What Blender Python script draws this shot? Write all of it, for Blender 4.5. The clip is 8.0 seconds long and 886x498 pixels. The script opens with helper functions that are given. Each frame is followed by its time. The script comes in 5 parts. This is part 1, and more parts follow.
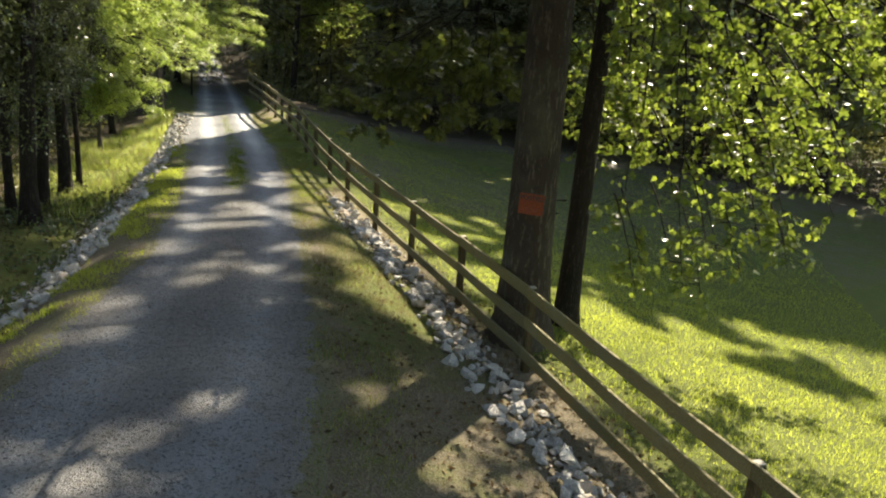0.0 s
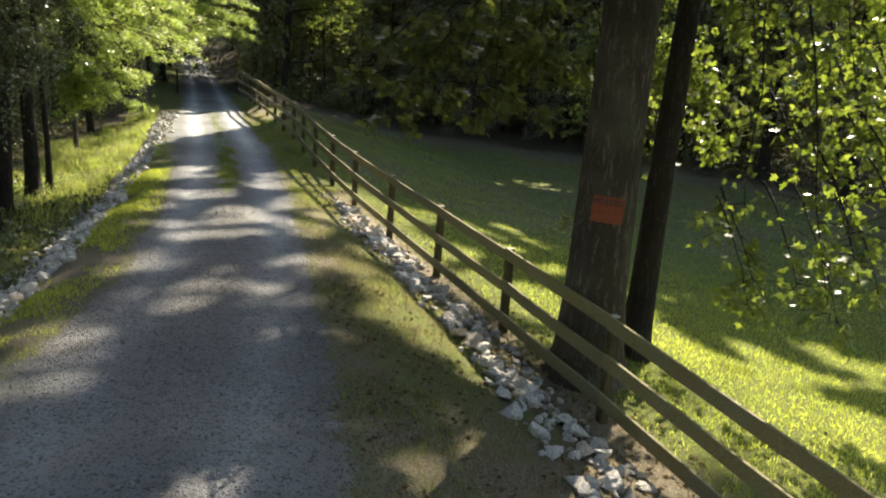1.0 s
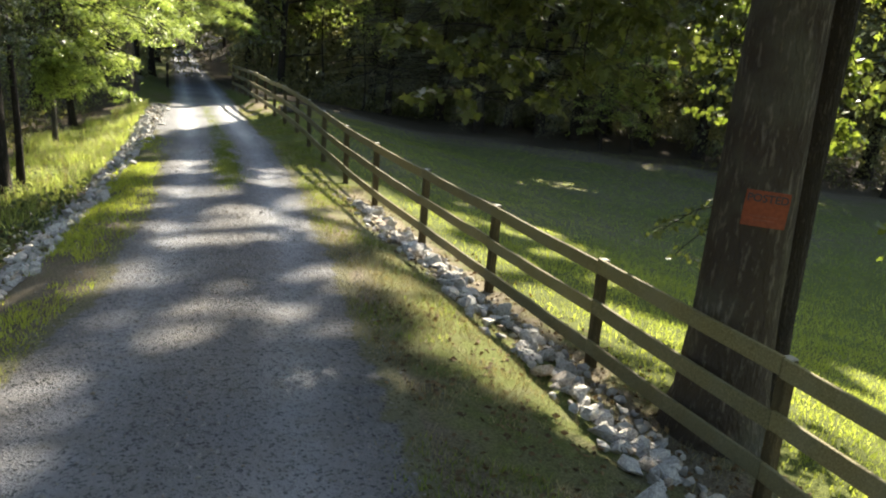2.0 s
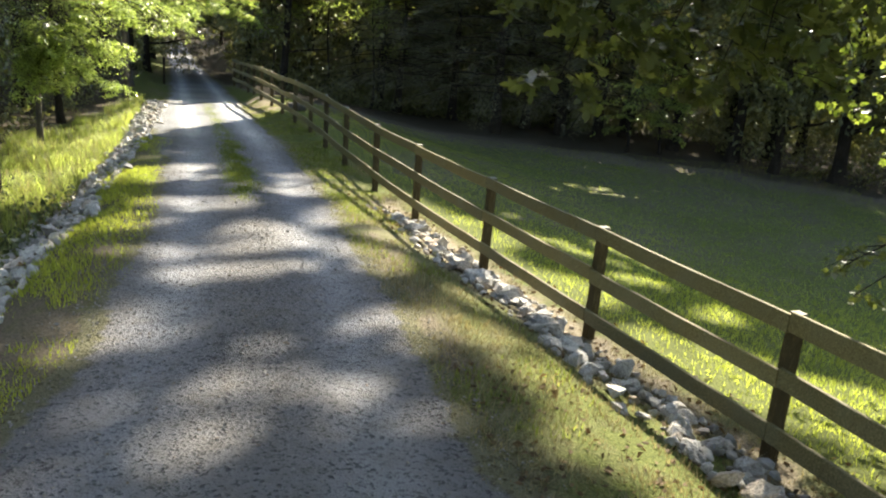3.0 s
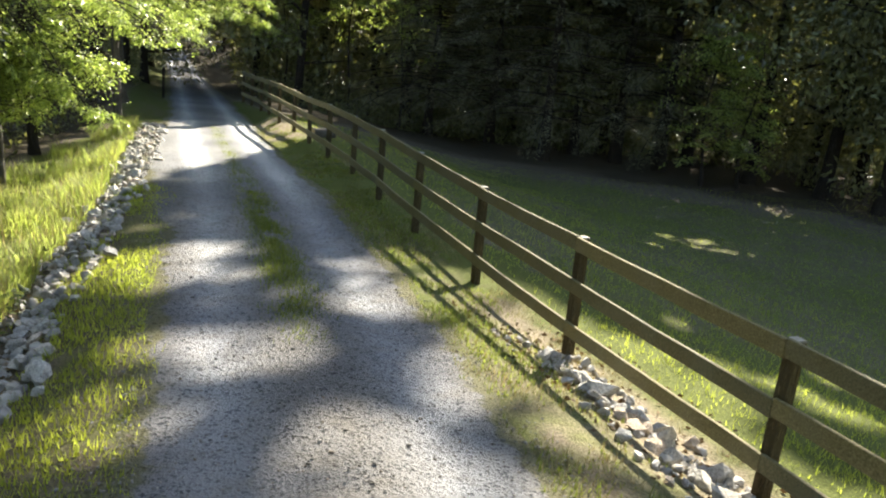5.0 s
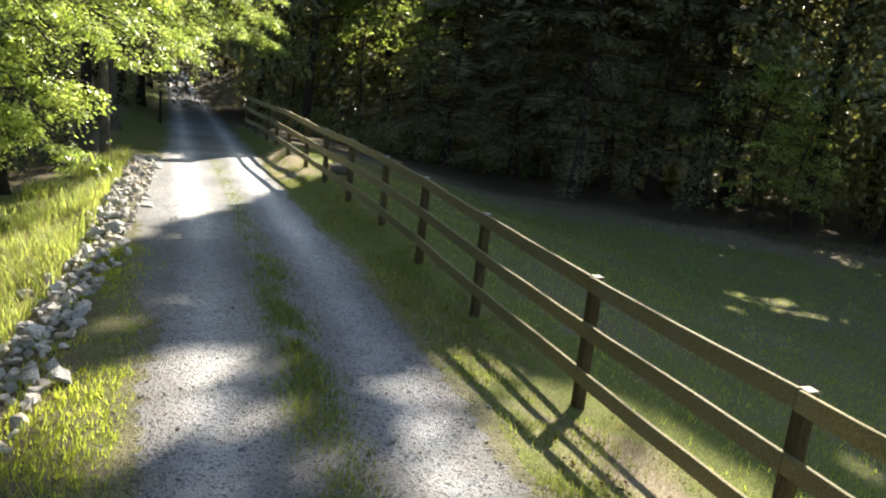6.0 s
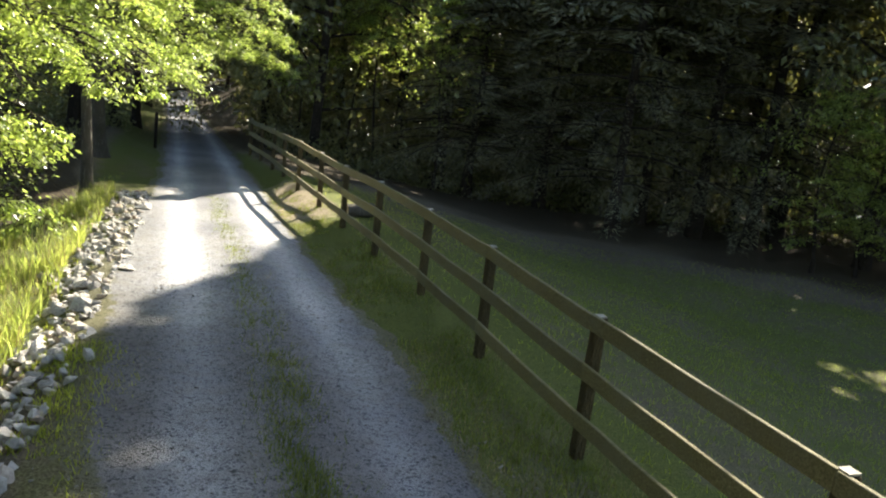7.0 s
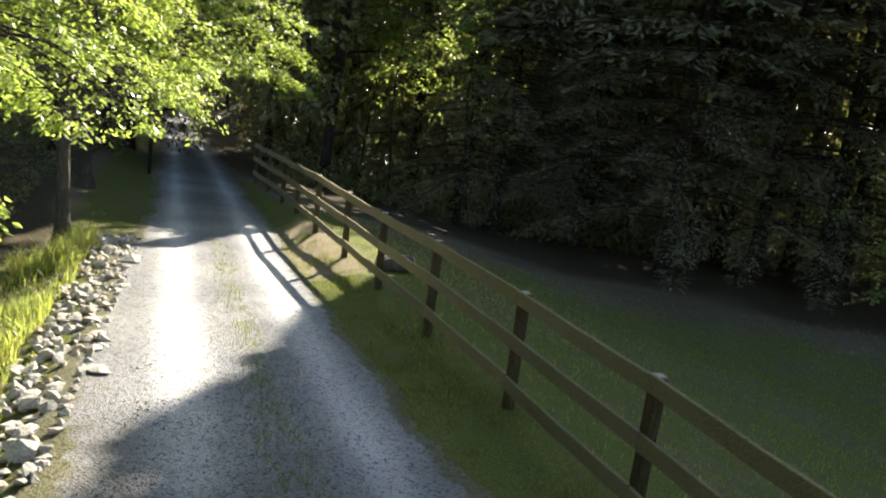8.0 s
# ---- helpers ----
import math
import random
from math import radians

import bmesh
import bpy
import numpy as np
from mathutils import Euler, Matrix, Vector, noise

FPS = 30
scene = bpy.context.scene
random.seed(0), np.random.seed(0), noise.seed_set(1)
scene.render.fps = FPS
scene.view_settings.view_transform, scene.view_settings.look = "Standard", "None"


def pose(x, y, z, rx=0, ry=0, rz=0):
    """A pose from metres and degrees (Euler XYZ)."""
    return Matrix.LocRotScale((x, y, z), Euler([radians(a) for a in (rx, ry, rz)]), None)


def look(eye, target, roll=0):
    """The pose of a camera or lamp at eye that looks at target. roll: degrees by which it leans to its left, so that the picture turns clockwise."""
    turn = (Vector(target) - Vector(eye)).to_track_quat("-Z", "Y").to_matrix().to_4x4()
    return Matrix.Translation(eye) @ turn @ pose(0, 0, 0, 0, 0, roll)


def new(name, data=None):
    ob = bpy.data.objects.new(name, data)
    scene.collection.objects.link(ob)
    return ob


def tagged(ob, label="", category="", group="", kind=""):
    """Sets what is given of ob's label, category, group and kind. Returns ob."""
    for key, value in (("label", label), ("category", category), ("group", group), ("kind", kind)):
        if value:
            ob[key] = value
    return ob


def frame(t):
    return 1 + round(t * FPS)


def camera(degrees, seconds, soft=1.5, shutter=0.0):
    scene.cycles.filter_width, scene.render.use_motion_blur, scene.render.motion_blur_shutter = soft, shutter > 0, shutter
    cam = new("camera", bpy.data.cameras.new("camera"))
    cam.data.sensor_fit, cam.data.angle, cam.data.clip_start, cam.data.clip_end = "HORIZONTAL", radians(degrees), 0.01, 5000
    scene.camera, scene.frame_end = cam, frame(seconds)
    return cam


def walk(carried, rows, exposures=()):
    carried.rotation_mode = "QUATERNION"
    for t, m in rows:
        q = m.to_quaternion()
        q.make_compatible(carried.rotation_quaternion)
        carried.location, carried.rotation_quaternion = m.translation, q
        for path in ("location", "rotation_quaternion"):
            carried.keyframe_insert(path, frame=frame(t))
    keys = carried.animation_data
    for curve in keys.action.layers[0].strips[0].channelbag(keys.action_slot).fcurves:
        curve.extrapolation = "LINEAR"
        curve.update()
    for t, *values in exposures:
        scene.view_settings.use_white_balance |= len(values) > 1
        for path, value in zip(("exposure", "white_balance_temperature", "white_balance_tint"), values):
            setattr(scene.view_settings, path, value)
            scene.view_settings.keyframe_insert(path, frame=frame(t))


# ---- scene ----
cam = camera(57.2, 8.0, soft=2.1)
PATH = [
    (0, (2.025, -0.424, 3.403), (1.826, 1.48, 2.824), 4.2),
    (0.5, (1.562, 0.589, 3.145), (1.379, 2.497, 2.572), 4.4),
    (1, (1.092, 1.685, 2.839), (0.924, 3.595, 2.271), 4.4),
    (2.5, (-0.47, 4.969, 1.946), (-0.606, 6.884, 1.386), 4.8),
    (3, (-1.034, 6.101, 1.786), (-1.164, 8.016, 1.226), 4.9),
    (3.5, (-1.59, 7.251, 1.68), (-1.712, 9.167, 1.12), 5.2),
    (4, (-2.114, 8.419, 1.644), (-2.233, 10.335, 1.083), 5.5),
    (4.5, (-2.632, 9.572, 1.667), (-2.753, 11.489, 1.11), 5.5),
    (6, (-4.264, 13.729, 1.535), (-4.387, 15.665, 1.046), 6.3),
    (6.5, (-4.759, 15.115, 1.544), (-4.885, 17.055, 1.076), 6.5),
    (7, (-5.277, 16.531, 1.525), (-5.404, 18.477, 1.078), 6.8),
    (7.5, (-5.82, 18.088, 1.437), (-5.95, 20.04, 1.017), 7.2),
    (8, (-6.55, 19.531, 1.462), (-6.671, 21.487, 1.06), 7.6),
]
walk(cam, [(t, look(eye, target, roll)) for t, eye, target, roll in PATH], exposures=[(0, 1.68, 7400, 7), (1, 1.77, 7300, 7), (2.5, 2.1, 6900, 8), (3.5, 2.13, 6900, 7), (4.5, 2.02, 6800, 7), (6, 2.04, 6900, 8), (7, 1.98, 6900, 8), (8, 1.9, 6950, 8)])

# ---- light: a morning sun ahead of the path, above the woods ----
SUN = Vector((0.232, 0.796, 0.559)).normalized()
world = bpy.data.worlds.new("sky")
scene.world = world
world.use_nodes = True
wn = world.node_tree
sky = wn.nodes.new("ShaderNodeTexSky")
sky.sky_type = "NISHITA"
sky.sun_disc = False
sky.sun_elevation = math.asin(SUN.z)
sky.sun_rotation = math.atan2(SUN.x, SUN.y)
wn.nodes["Background"].inputs["Strength"].default_value = 0.13
wn.links.new(sky.outputs["Color"], wn.nodes["Background"].inputs["Color"])
lamp = bpy.data.lights.new("sun", "SUN")
lamp.energy, lamp.angle, lamp.color = 5.0, radians(0.53), (1.0, 0.94, 0.82)
sun = new("sun", lamp)
sun.matrix_world = look((0, 60, 60), Vector((0, 60, 60)) - SUN)

# ---- small tools ----
RNG = np.random.default_rng(7)


def lattice(ix, iy, seed):
    h = (ix.astype(np.int64) * 374761393 + iy.astype(np.int64) * 668265263 + seed * 1274126177) & 0xFFFFFFFF
    h = ((h ^ (h >> 13)) * 1103515245) & 0xFFFFFFFF
    return ((h ^ (h >> 16)) & 0xFFFF) / 65535.0


def vnoise(x, y, seed=0):
    """Smooth value noise, 0 to 1, on arrays."""
    x, y = np.asarray(x, float), np.asarray(y, float)
    ix, iy = np.floor(x), np.floor(y)
    fx, fy = x - ix, y - iy
    fx, fy = fx * fx * (3 - 2 * fx), fy * fy * (3 - 2 * fy)
    a, b = lattice(ix, iy, seed), lattice(ix + 1, iy, seed)
    c, d = lattice(ix, iy + 1, seed), lattice(ix + 1, iy + 1, seed)
    return (a * (1 - fx) + b * fx) * (1 - fy) + (c * (1 - fx) + d * fx) * fy


def smooth(t):
    t = np.clip(t, 0, 1)
    return t * t * (3 - 2 * t)


# ---- the lie of the land: a drive that runs down a gentle slope ----
YS = np.arange(-60, 140, 0.5)


def eased(ys, xs, width=7):
    v = np.interp(YS, ys, xs)
    k = np.hanning(width + 2)[1:-1]
    return np.convolve(np.pad(v, width // 2, mode="edge"), k / k.sum(), mode="valid")


ROAD_X = eased([-60, 0, 7.5, 10.5, 13.4, 16, 19.4, 23.9, 30, 35, 46, 53, 70, 90, 140],
               [14, 0.1, -1.6, -2.4, -3.3, -4.25, -5.5, -7.3, -9.95, -12.05, -16.7, -19.7, -27, -36, -58])
ROAD_Z = eased([-60, 0, 75, 95, 140], [3.0, 0, -4.5, -5.0, -4.5], 13)
FENCE_X = eased([-60, 0.4, 4.9, 9.35, 13.75, 18.1, 22.53, 27.05, 31.45, 35.87, 40.5, 45, 140],
                [34, 6.5, 4.42, 2.22, -0.06, -2.25, -4.28, -6.2, -8.2, -10.3, -12.3, -14.5, -60])
FENCE_Z = eased([-60, 5, 11.58, 13.75, 16, 18.1, 20.4, 22.5, 24.7, 27, 31.4, 36, 46, 60, 75, 140], [1.5, -1.11, -1.18, -1.25, -1.285, -1.35, -1.46, -1.505, -1.53, -1.58, -1.74, -1.90, -2.48, -3.5, -4.5, -4.6], 5)
HALF = 1.3


def road_x(y): return np.interp(y, YS, ROAD_X)
def road_z(y): return np.interp(y, YS, ROAD_Z)
def fence_x(y): return np.interp(y, YS, FENCE_X)
def fence_z(y): return np.interp(y, YS, FENCE_Z)


def lateral(x, y):
    """Metres to the right of the drive's middle."""
    slope = (road_x(y + 0.5) - road_x(y - 0.5))
    return (x - road_x(y)) / np.sqrt(1 + slope * slope)


def height(x, y):
    """The ground's height, on arrays."""
    x, y = np.asarray(x, float), np.asarray(y, float)
    d = lateral(x, y)
    df = np.maximum(lateral(fence_x(y), y) - HALF, 0.3)
    zr, zf = road_z(y), fence_z(y)
    e = d - HALF
    k = (e - 0.15) / np.maximum(df - 0.15, 0.3)
    bank = zr + (zf - zr) * (0.25 * smooth(k) + 0.75 * np.clip(k, 0, 1))
    g = np.maximum(e - df, 0)
    field = np.interp(y, [0, 12, 22, 36, 46, 70], [-2.2, -2.35, -2.75, -3.2, -3.3, -4.6])
    right = bank + (field - zf) * smooth(g / 9.0)
    drop = np.interp(y, [0, 18, 25, 33, 38, 44, 60], [0.65, 0.8, 0.72, 0.3, -0.1, -0.45, -0.3])
    el = -d - HALF
    left = zr - drop * smooth((el - 0.15) / 1.8) + 0.03 * np.maximum(el - 5, 0)
    z = np.where(d > 0, right, left)
    off = np.clip((np.abs(d) - HALF) / 0.8, 0, 1)
    z = z + off * ((vnoise(x / 2.7, y / 2.7, 3) - 0.5) * 0.10 + (vnoise(x / 0.5, y / 0.5, 4) - 0.5) * 0.035)
    z = z + 0.13 * np.maximum(y - 58, 0) * smooth((y - 58) / 25) * smooth((x + 16) / 14 + (y - 100) / 40) + 0.10 * np.maximum(x - 24, 0) + 0.06 * np.maximum(-x - 28, 0)
    z = z + 1.7 * smooth((d - 2.2) / 4.5) * smooth((y - 50) / 14) * smooth((-8 - x) / 6)
    crown = -0.035 * (np.clip(d / HALF, -1, 1) ** 2)
    ruts = -0.03 * (np.exp(-((np.abs(d) - 0.72) / 0.24) ** 2))
    return z + np.where(np.abs(d) < HALF, crown + ruts, -0.035 * np.clip(1 - (np.abs(d) - HALF) / 0.5, 0, 1))


def unlit_height(x, y, z0, tall):
    """How high a trunk may grow before it stands in the light of the glade."""
    z = np.arange(0, tall, 0.5)
    t = (z + z0 + 1.7) / SUN.z
    u, v = x - t * SUN.x, y - t * SUN.y
    bad = inside(u, v, GLADE) | inside(u, v, BANK)
    return float(z[np.argmax(bad)]) if bad.any() else tall


def h1(x, y):
    return float(height(np.array([x]), np.array([y]))[0])


# ---- where the sun comes through the crowns, on the ground ----
GLADE = [(-9.15, 24.2), (-9.22, 25.5), (-8.95, 26.7), (-8.9, 29.5), (-8.75, 31.2), (-8.1, 32.3), (-8.1, 35.6), (-9.5, 37.3), (-11.6, 37.2), (-11.6, 34.2), (-12.5, 32.8), (-13.0, 30.2),
         (-13.6, 27.5), (-13.4, 23.2), (-12.0, 20.4), (-10.4, 17.6), (-8.9, 17.3), (-8.55, 18.7), (-8.9, 20.5), (-9.25, 21.9), (-9.35, 23.2)]

BANK = [(-33.2, 84), (-31, 84), (-29.3, 91), (-29.8, 95), (-33, 94.5)]


# the sunlit boughs over the drive, and young trees that catch the sun
BOUGHS = [(-13.2, 22.5), (-9.7, 22.5), (-9.9, 27), (-10.9, 31.5), (-11.1, 36.5), (-11.2, 40), (-13.6, 40)]
YOUNG = [(4.0, 40.6), (5.4, 40.9), (-7.9, 46.2), (-10.6, 48.6)]


def inside(x, y, poly):
    hit = np.zeros(x.shape, bool)
    for (x0, y0), (x1, y1) in zip(poly, poly[1:] + poly[:1]):
        cross = ((y0 > y) != (y1 > y)) & (x < (x1 - x0) * (y - y0) / (y1 - y0 + 1e-12) + x0)
        hit ^= cross
    return hit


def sunny(x, y, z):
    """Whether the sun's ray through a point reaches the ground in a sunlit place: the crowns have their gaps there."""
    t = (z + 1.7) / SUN.z
    u, v = x - t * SUN.x, y - t * SUN.y
    wob = (vnoise(u / 0.9, v / 0.9, 11) - 0.5) * 0.9 + (vnoise(u / 0.3, v / 0.3, 12) - 0.5) * 0.4
    glade = inside(u + wob * 0.3, v + wob * 0.3, GLADE)
    n = np.where(v < 11, vnoise(u / 0.62, v / 0.42, 21) * 0.64 + vnoise(u / 0.2, v / 0.16, 22) * 0.36, vnoise(u / 0.85, v / 0.6, 21) * 0.68 + vnoise(u / 0.3, v / 0.22, 22) * 0.32)
    road = np.interp(v, [0, 5, 8.5, 10.5, 13, 16, 17.5, 19.0, 20.0], [0.03, 0.12, 0.2, 0.22, 0.24, 0.4, 0.56, 0.5, 0.0])
    side = u - np.interp(v, YS, FENCE_X)
    lawn = np.interp(v, [0, 6, 9, 10.5, 13, 17, 19.5, 21.5, 25], [0.88, 0.94, 0.88, 0.66, 0.46, 0.36, 0.2, 0.06, 0.03]) * np.where(v > 16.5, np.interp(side, [1, 5, 9], [1, 0.6, 0.2]), 1)
    right = u - np.interp(v, YS, ROAD_X)
    share = np.where(side > 1.0, lawn, np.where((right > 1.7) & (v < 19.5), np.interp(v, [0, 4, 7, 9, 16], [0.4, 0.58, 0.74, 0.74, 0.7]), road))
    share = np.where((v < 7) & (u > 1.7), 0.74, share)
    share = np.where((v > 3) & (v < 12) & (side > 1.3) & (side < 5.5), 1.0, share)
    share = np.where((v > 24) & (side > 2), 0.02, share)
    share = np.where((v > 37) & (u > -9), 0.05, share)
    share = np.where((right > 0.2) & (right < 1.8) & (v > 16.0) & (v < 19.6), 0.8, share)
    share = np.where((right > 1.0) & (side < 0.5) & (v > 15.8) & (v < 20.6), 1.0, share)
    share = np.where((right > 1.1) & (right < 1.9) & (v > 8.5) & (v < 13), 0.62, share)
    share = np.where((v > 30.5) & (v < 39) & (u > 0.8) & (u < 5), 0.12, share)
    share = np.where((v > 40.5) & (v < 47) & (u > -14) & (u < -7.5) & (right > 3), 0.28, share)
    share = np.where((v > 33.5) & (v < 40.5) & (u > 1) & (u < 6.5), 0.08, share)
    share = np.where((u > 0.6) & (u < 3.2) & (v > 9.5) & (v < 13.5), 0.8, share)
    share = np.where((u > 1.7) & (u < 3.6) & (v > 10.7) & (v < 12.8), 0.95, share)
    left = np.interp(v, YS, ROAD_X) - u
    share = np.where((left > 1.35) & (left < 2.3) & (v > 9) & (v < 21), 0.36, share)
    share = np.where((left > 2.3) & (v < 17.5), 0.12, share)
    share = np.where((u > -1.6) & (u < 2.5) & (v > 4.5) & (v < 9), np.maximum(share, 0.16), share)
    share = np.where((left > 4.5) & (v < 14), 0.05, share)
    share = np.where((u > -2.9) & (u < -1.0) & (v > 2.4) & (v < 3.9), 0.3, share)
    share = np.where(v < 0, 0.3, share)
    far = inside(u + wob, v + wob, BANK)
    t = (z - 1.5) / SUN.z
    u, v = x - t * SUN.x, y - t * SUN.y
    far |= (z > 4.5) & inside(u, v, BOUGHS) & (vnoise(u / 0.8, v / 0.8, 23) > 0.3)
    for bx, by in YOUNG:
        far |= (z > 8.5) & (np.hypot(u - bx - 0.8, v - by - 2.0) < 2.4) & (vnoise(u / 0.6, v / 0.6, 24) > 0.4)
    return glade | far | (n > np.interp(share, [0, 0.1, 0.3, 0.5, 0.7, 0.9, 1], [2, 0.71, 0.59, 0.5, 0.41, 0.29, 0]))

# ---- materials ----
def material(name, rough=0.8, spec=0.3):
    m = bpy.data.materials.new(name)
    m.use_nodes = True
    b = m.node_tree.nodes["Principled BSDF"]
    b.inputs["Roughness"].default_value = rough
    b.inputs["Specular IOR Level"].default_value = spec
    return m, m.node_tree, b


def tex(nt, kind, scale, detail=4.0, where="Object", stretch=None, **more):
    n = nt.nodes.new("ShaderNodeTex" + kind)
    n.inputs["Scale"].default_value = scale
    if "Detail" in n.inputs:
        n.inputs["Detail"].default_value = detail
    c = nt.nodes.new("ShaderNodeTexCoord")
    src = c.outputs[where]
    if stretch:
        mp = nt.nodes.new("ShaderNodeMapping")
        mp.inputs["Scale"].default_value = stretch
        nt.links.new(src, mp.inputs["Vector"])
        src = mp.outputs["Vector"]
    nt.links.new(src, n.inputs["Vector"])
    for k, v in more.items():
        n.inputs[k].default_value = v
    return n


def ramp(nt, src, stops):
    r = nt.nodes.new("ShaderNodeValToRGB")
    el = r.color_ramp.elements
    while len(el) < len(stops):
        el.new(0.5)
    for e, (p, c) in zip(el, stops):
        e.position, e.color = p, (*c, 1) if len(c) == 3 else c
    nt.links.new(src, r.inputs["Fac"])
    return r.outputs["Color"]


def mix(nt, fac, a, b, blend="MIX"):
    m = nt.nodes.new("ShaderNodeMix")
    m.data_type, m.blend_type = "RGBA", blend
    for sock, v in ((m.inputs["Factor"], fac), (m.inputs["A"], a), (m.inputs["B"], b)):
        if hasattr(v, "is_output"):
            nt.links.new(v, sock)
        elif sock.name == "Factor":
            sock.default_value = v
        else:
            sock.default_value = (*v, 1)
    return m.outputs["Result"]


def bump(nt, bsdf, src, strength, dist, prev=None):
    b = nt.nodes.new("ShaderNodeBump")
    b.inputs["Strength"].default_value, b.inputs["Distance"].default_value = strength, dist
    nt.links.new(src, b.inputs["Height"])
    if prev:
        nt.links.new(prev, b.inputs["Normal"])
    nt.links.new(b.outputs["Normal"], bsdf.inputs["Normal"])
    return b.outputs["Normal"]


def lum(v):
    return (v, v, v)


def gravel_material():
    m, nt, b = material("gravel", 1.0, 0.04)
    v = tex(nt, "Voronoi", 42.0, Randomness=1.0)
    v2 = tex(nt, "Voronoi", 85.0, Randomness=1.0)
    big = tex(nt, "Noise", 0.55, 5)
    mid = tex(nt, "Noise", 5.0, 5)
    stone = ramp(nt, v.outputs["Color"], [(0.16, (0.04, 0.04, 0.044)), (0.34, (0.11, 0.11, 0.118)), (0.62, (0.205, 0.203, 0.207)), (0.82, (0.62, 0.6, 0.57))])
    fine = ramp(nt, v2.outputs["Color"], [(0, (0.09, 0.089, 0.092)), (1, (0.26, 0.252, 0.24))])
    col = mix(nt, 0.28, stone, fine)
    dust = ramp(nt, big.outputs["Fac"], [(0.3, (0.465, 0.475, 0.525)), (0.7, (0.715, 0.715, 0.735))])
    col = mix(nt, 1.0, col, dust, "MULTIPLY")
    col = mix(nt, ramp(nt, mid.outputs["Fac"], [(0.45, lum(0)), (0.75, lum(0.45))]), col, (0.21, 0.185, 0.15))
    # pale wheel tracks, plus sunlight painted into the gravel of the glade
    at = nt.nodes.new("ShaderNodeAttribute")
    at.attribute_name = "track_and_sun"
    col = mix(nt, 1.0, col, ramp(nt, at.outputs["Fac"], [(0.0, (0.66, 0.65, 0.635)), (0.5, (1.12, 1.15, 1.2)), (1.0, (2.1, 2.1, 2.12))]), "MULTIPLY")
    ed = nt.nodes.new("ShaderNodeAttribute")
    ed.attribute_name = "edge"
    add = nt.nodes.new("ShaderNodeMath")
    add.operation = "MULTIPLY_ADD"
    nt.links.new(mid.outputs["Fac"], add.inputs[0])
    add.inputs[1].default_value = 0.9
    nt.links.new(ed.outputs["Fac"], add.inputs[2])
    earth = ramp(nt, v.outputs["Color"], [(0.25, (0.028, 0.028, 0.014)), (0.5, (0.072, 0.07, 0.034)), (0.8, (0.16, 0.15, 0.085))])
    col = mix(nt, ramp(nt, add.outputs["Value"], [(0.85, lum(0)), (1.35, lum(0.85))]), col, earth)
    nt.links.new(col, b.inputs["Base Color"])
    n = bump(nt, b, v.outputs["Distance"], 0.9, 0.016)
    n = bump(nt, b, v2.outputs["Distance"], 0.6, 0.008, n)
    bump(nt, b, mid.outputs["Fac"], 0.5, 0.02, n)
    return m


def ground_material():
    """Mown grass with thin, brown and bare places."""
    m, nt, b = material("turf", 0.95, 0.1)
    a = tex(nt, "Noise", 0.35, 6)
    c = tex(nt, "Noise", 3.2, 6)
    f = tex(nt, "Noise", 45.0, 4)
    green = ramp(nt, f.outputs["Fac"], [(0.25, (0.045, 0.053, 0.017)), (0.55, (0.11, 0.124, 0.034)), (0.8, (0.178, 0.192, 0.06))])
    earth = ramp(nt, f.outputs["Fac"], [(0.3, (0.06, 0.05, 0.033)), (0.7, (0.2, 0.166, 0.118))])
    dusty = ramp(nt, f.outputs["Fac"], [(0.3, (0.13, 0.105, 0.07)), (0.7, (0.36, 0.30, 0.21))])
    du = nt.nodes.new("ShaderNodeAttribute")
    du.attribute_name = "dust"
    earth = mix(nt, du.outputs["Fac"], earth, dusty)
    patch = mix(nt, 0.5, a.outputs["Color"], c.outputs["Color"])
    sep = nt.nodes.new("ShaderNodeRGBToBW")
    nt.links.new(patch, sep.inputs["Color"])
    at = nt.nodes.new("ShaderNodeAttribute")
    at.attribute_name = "bare"
    add = nt.nodes.new("ShaderNodeMath")
    add.operation = "ADD"
    nt.links.new(sep.outputs["Val"], add.inputs[0])
    nt.links.new(at.outputs["Fac"], add.inputs[1])
    bare = ramp(nt, add.outputs["Value"], [(0.58, lum(0)), (0.78, lum(1))])
    wood = ramp(nt, f.outputs["Fac"], [(0.3, (0.03, 0.024, 0.016)), (0.7, (0.10, 0.08, 0.052))])
    earth = mix(nt, ramp(nt, at.outputs["Fac"], [(0.45, lum(0)), (0.58, lum(1))]), earth, wood)
    nt.links.new(mix(nt, bare, green, earth), b.inputs["Base Color"])
    n = bump(nt, b, f.outputs["Fac"], 0.8, 0.03)
    bump(nt, b, c.outputs["Fac"], 0.5, 0.06, n)
    return m


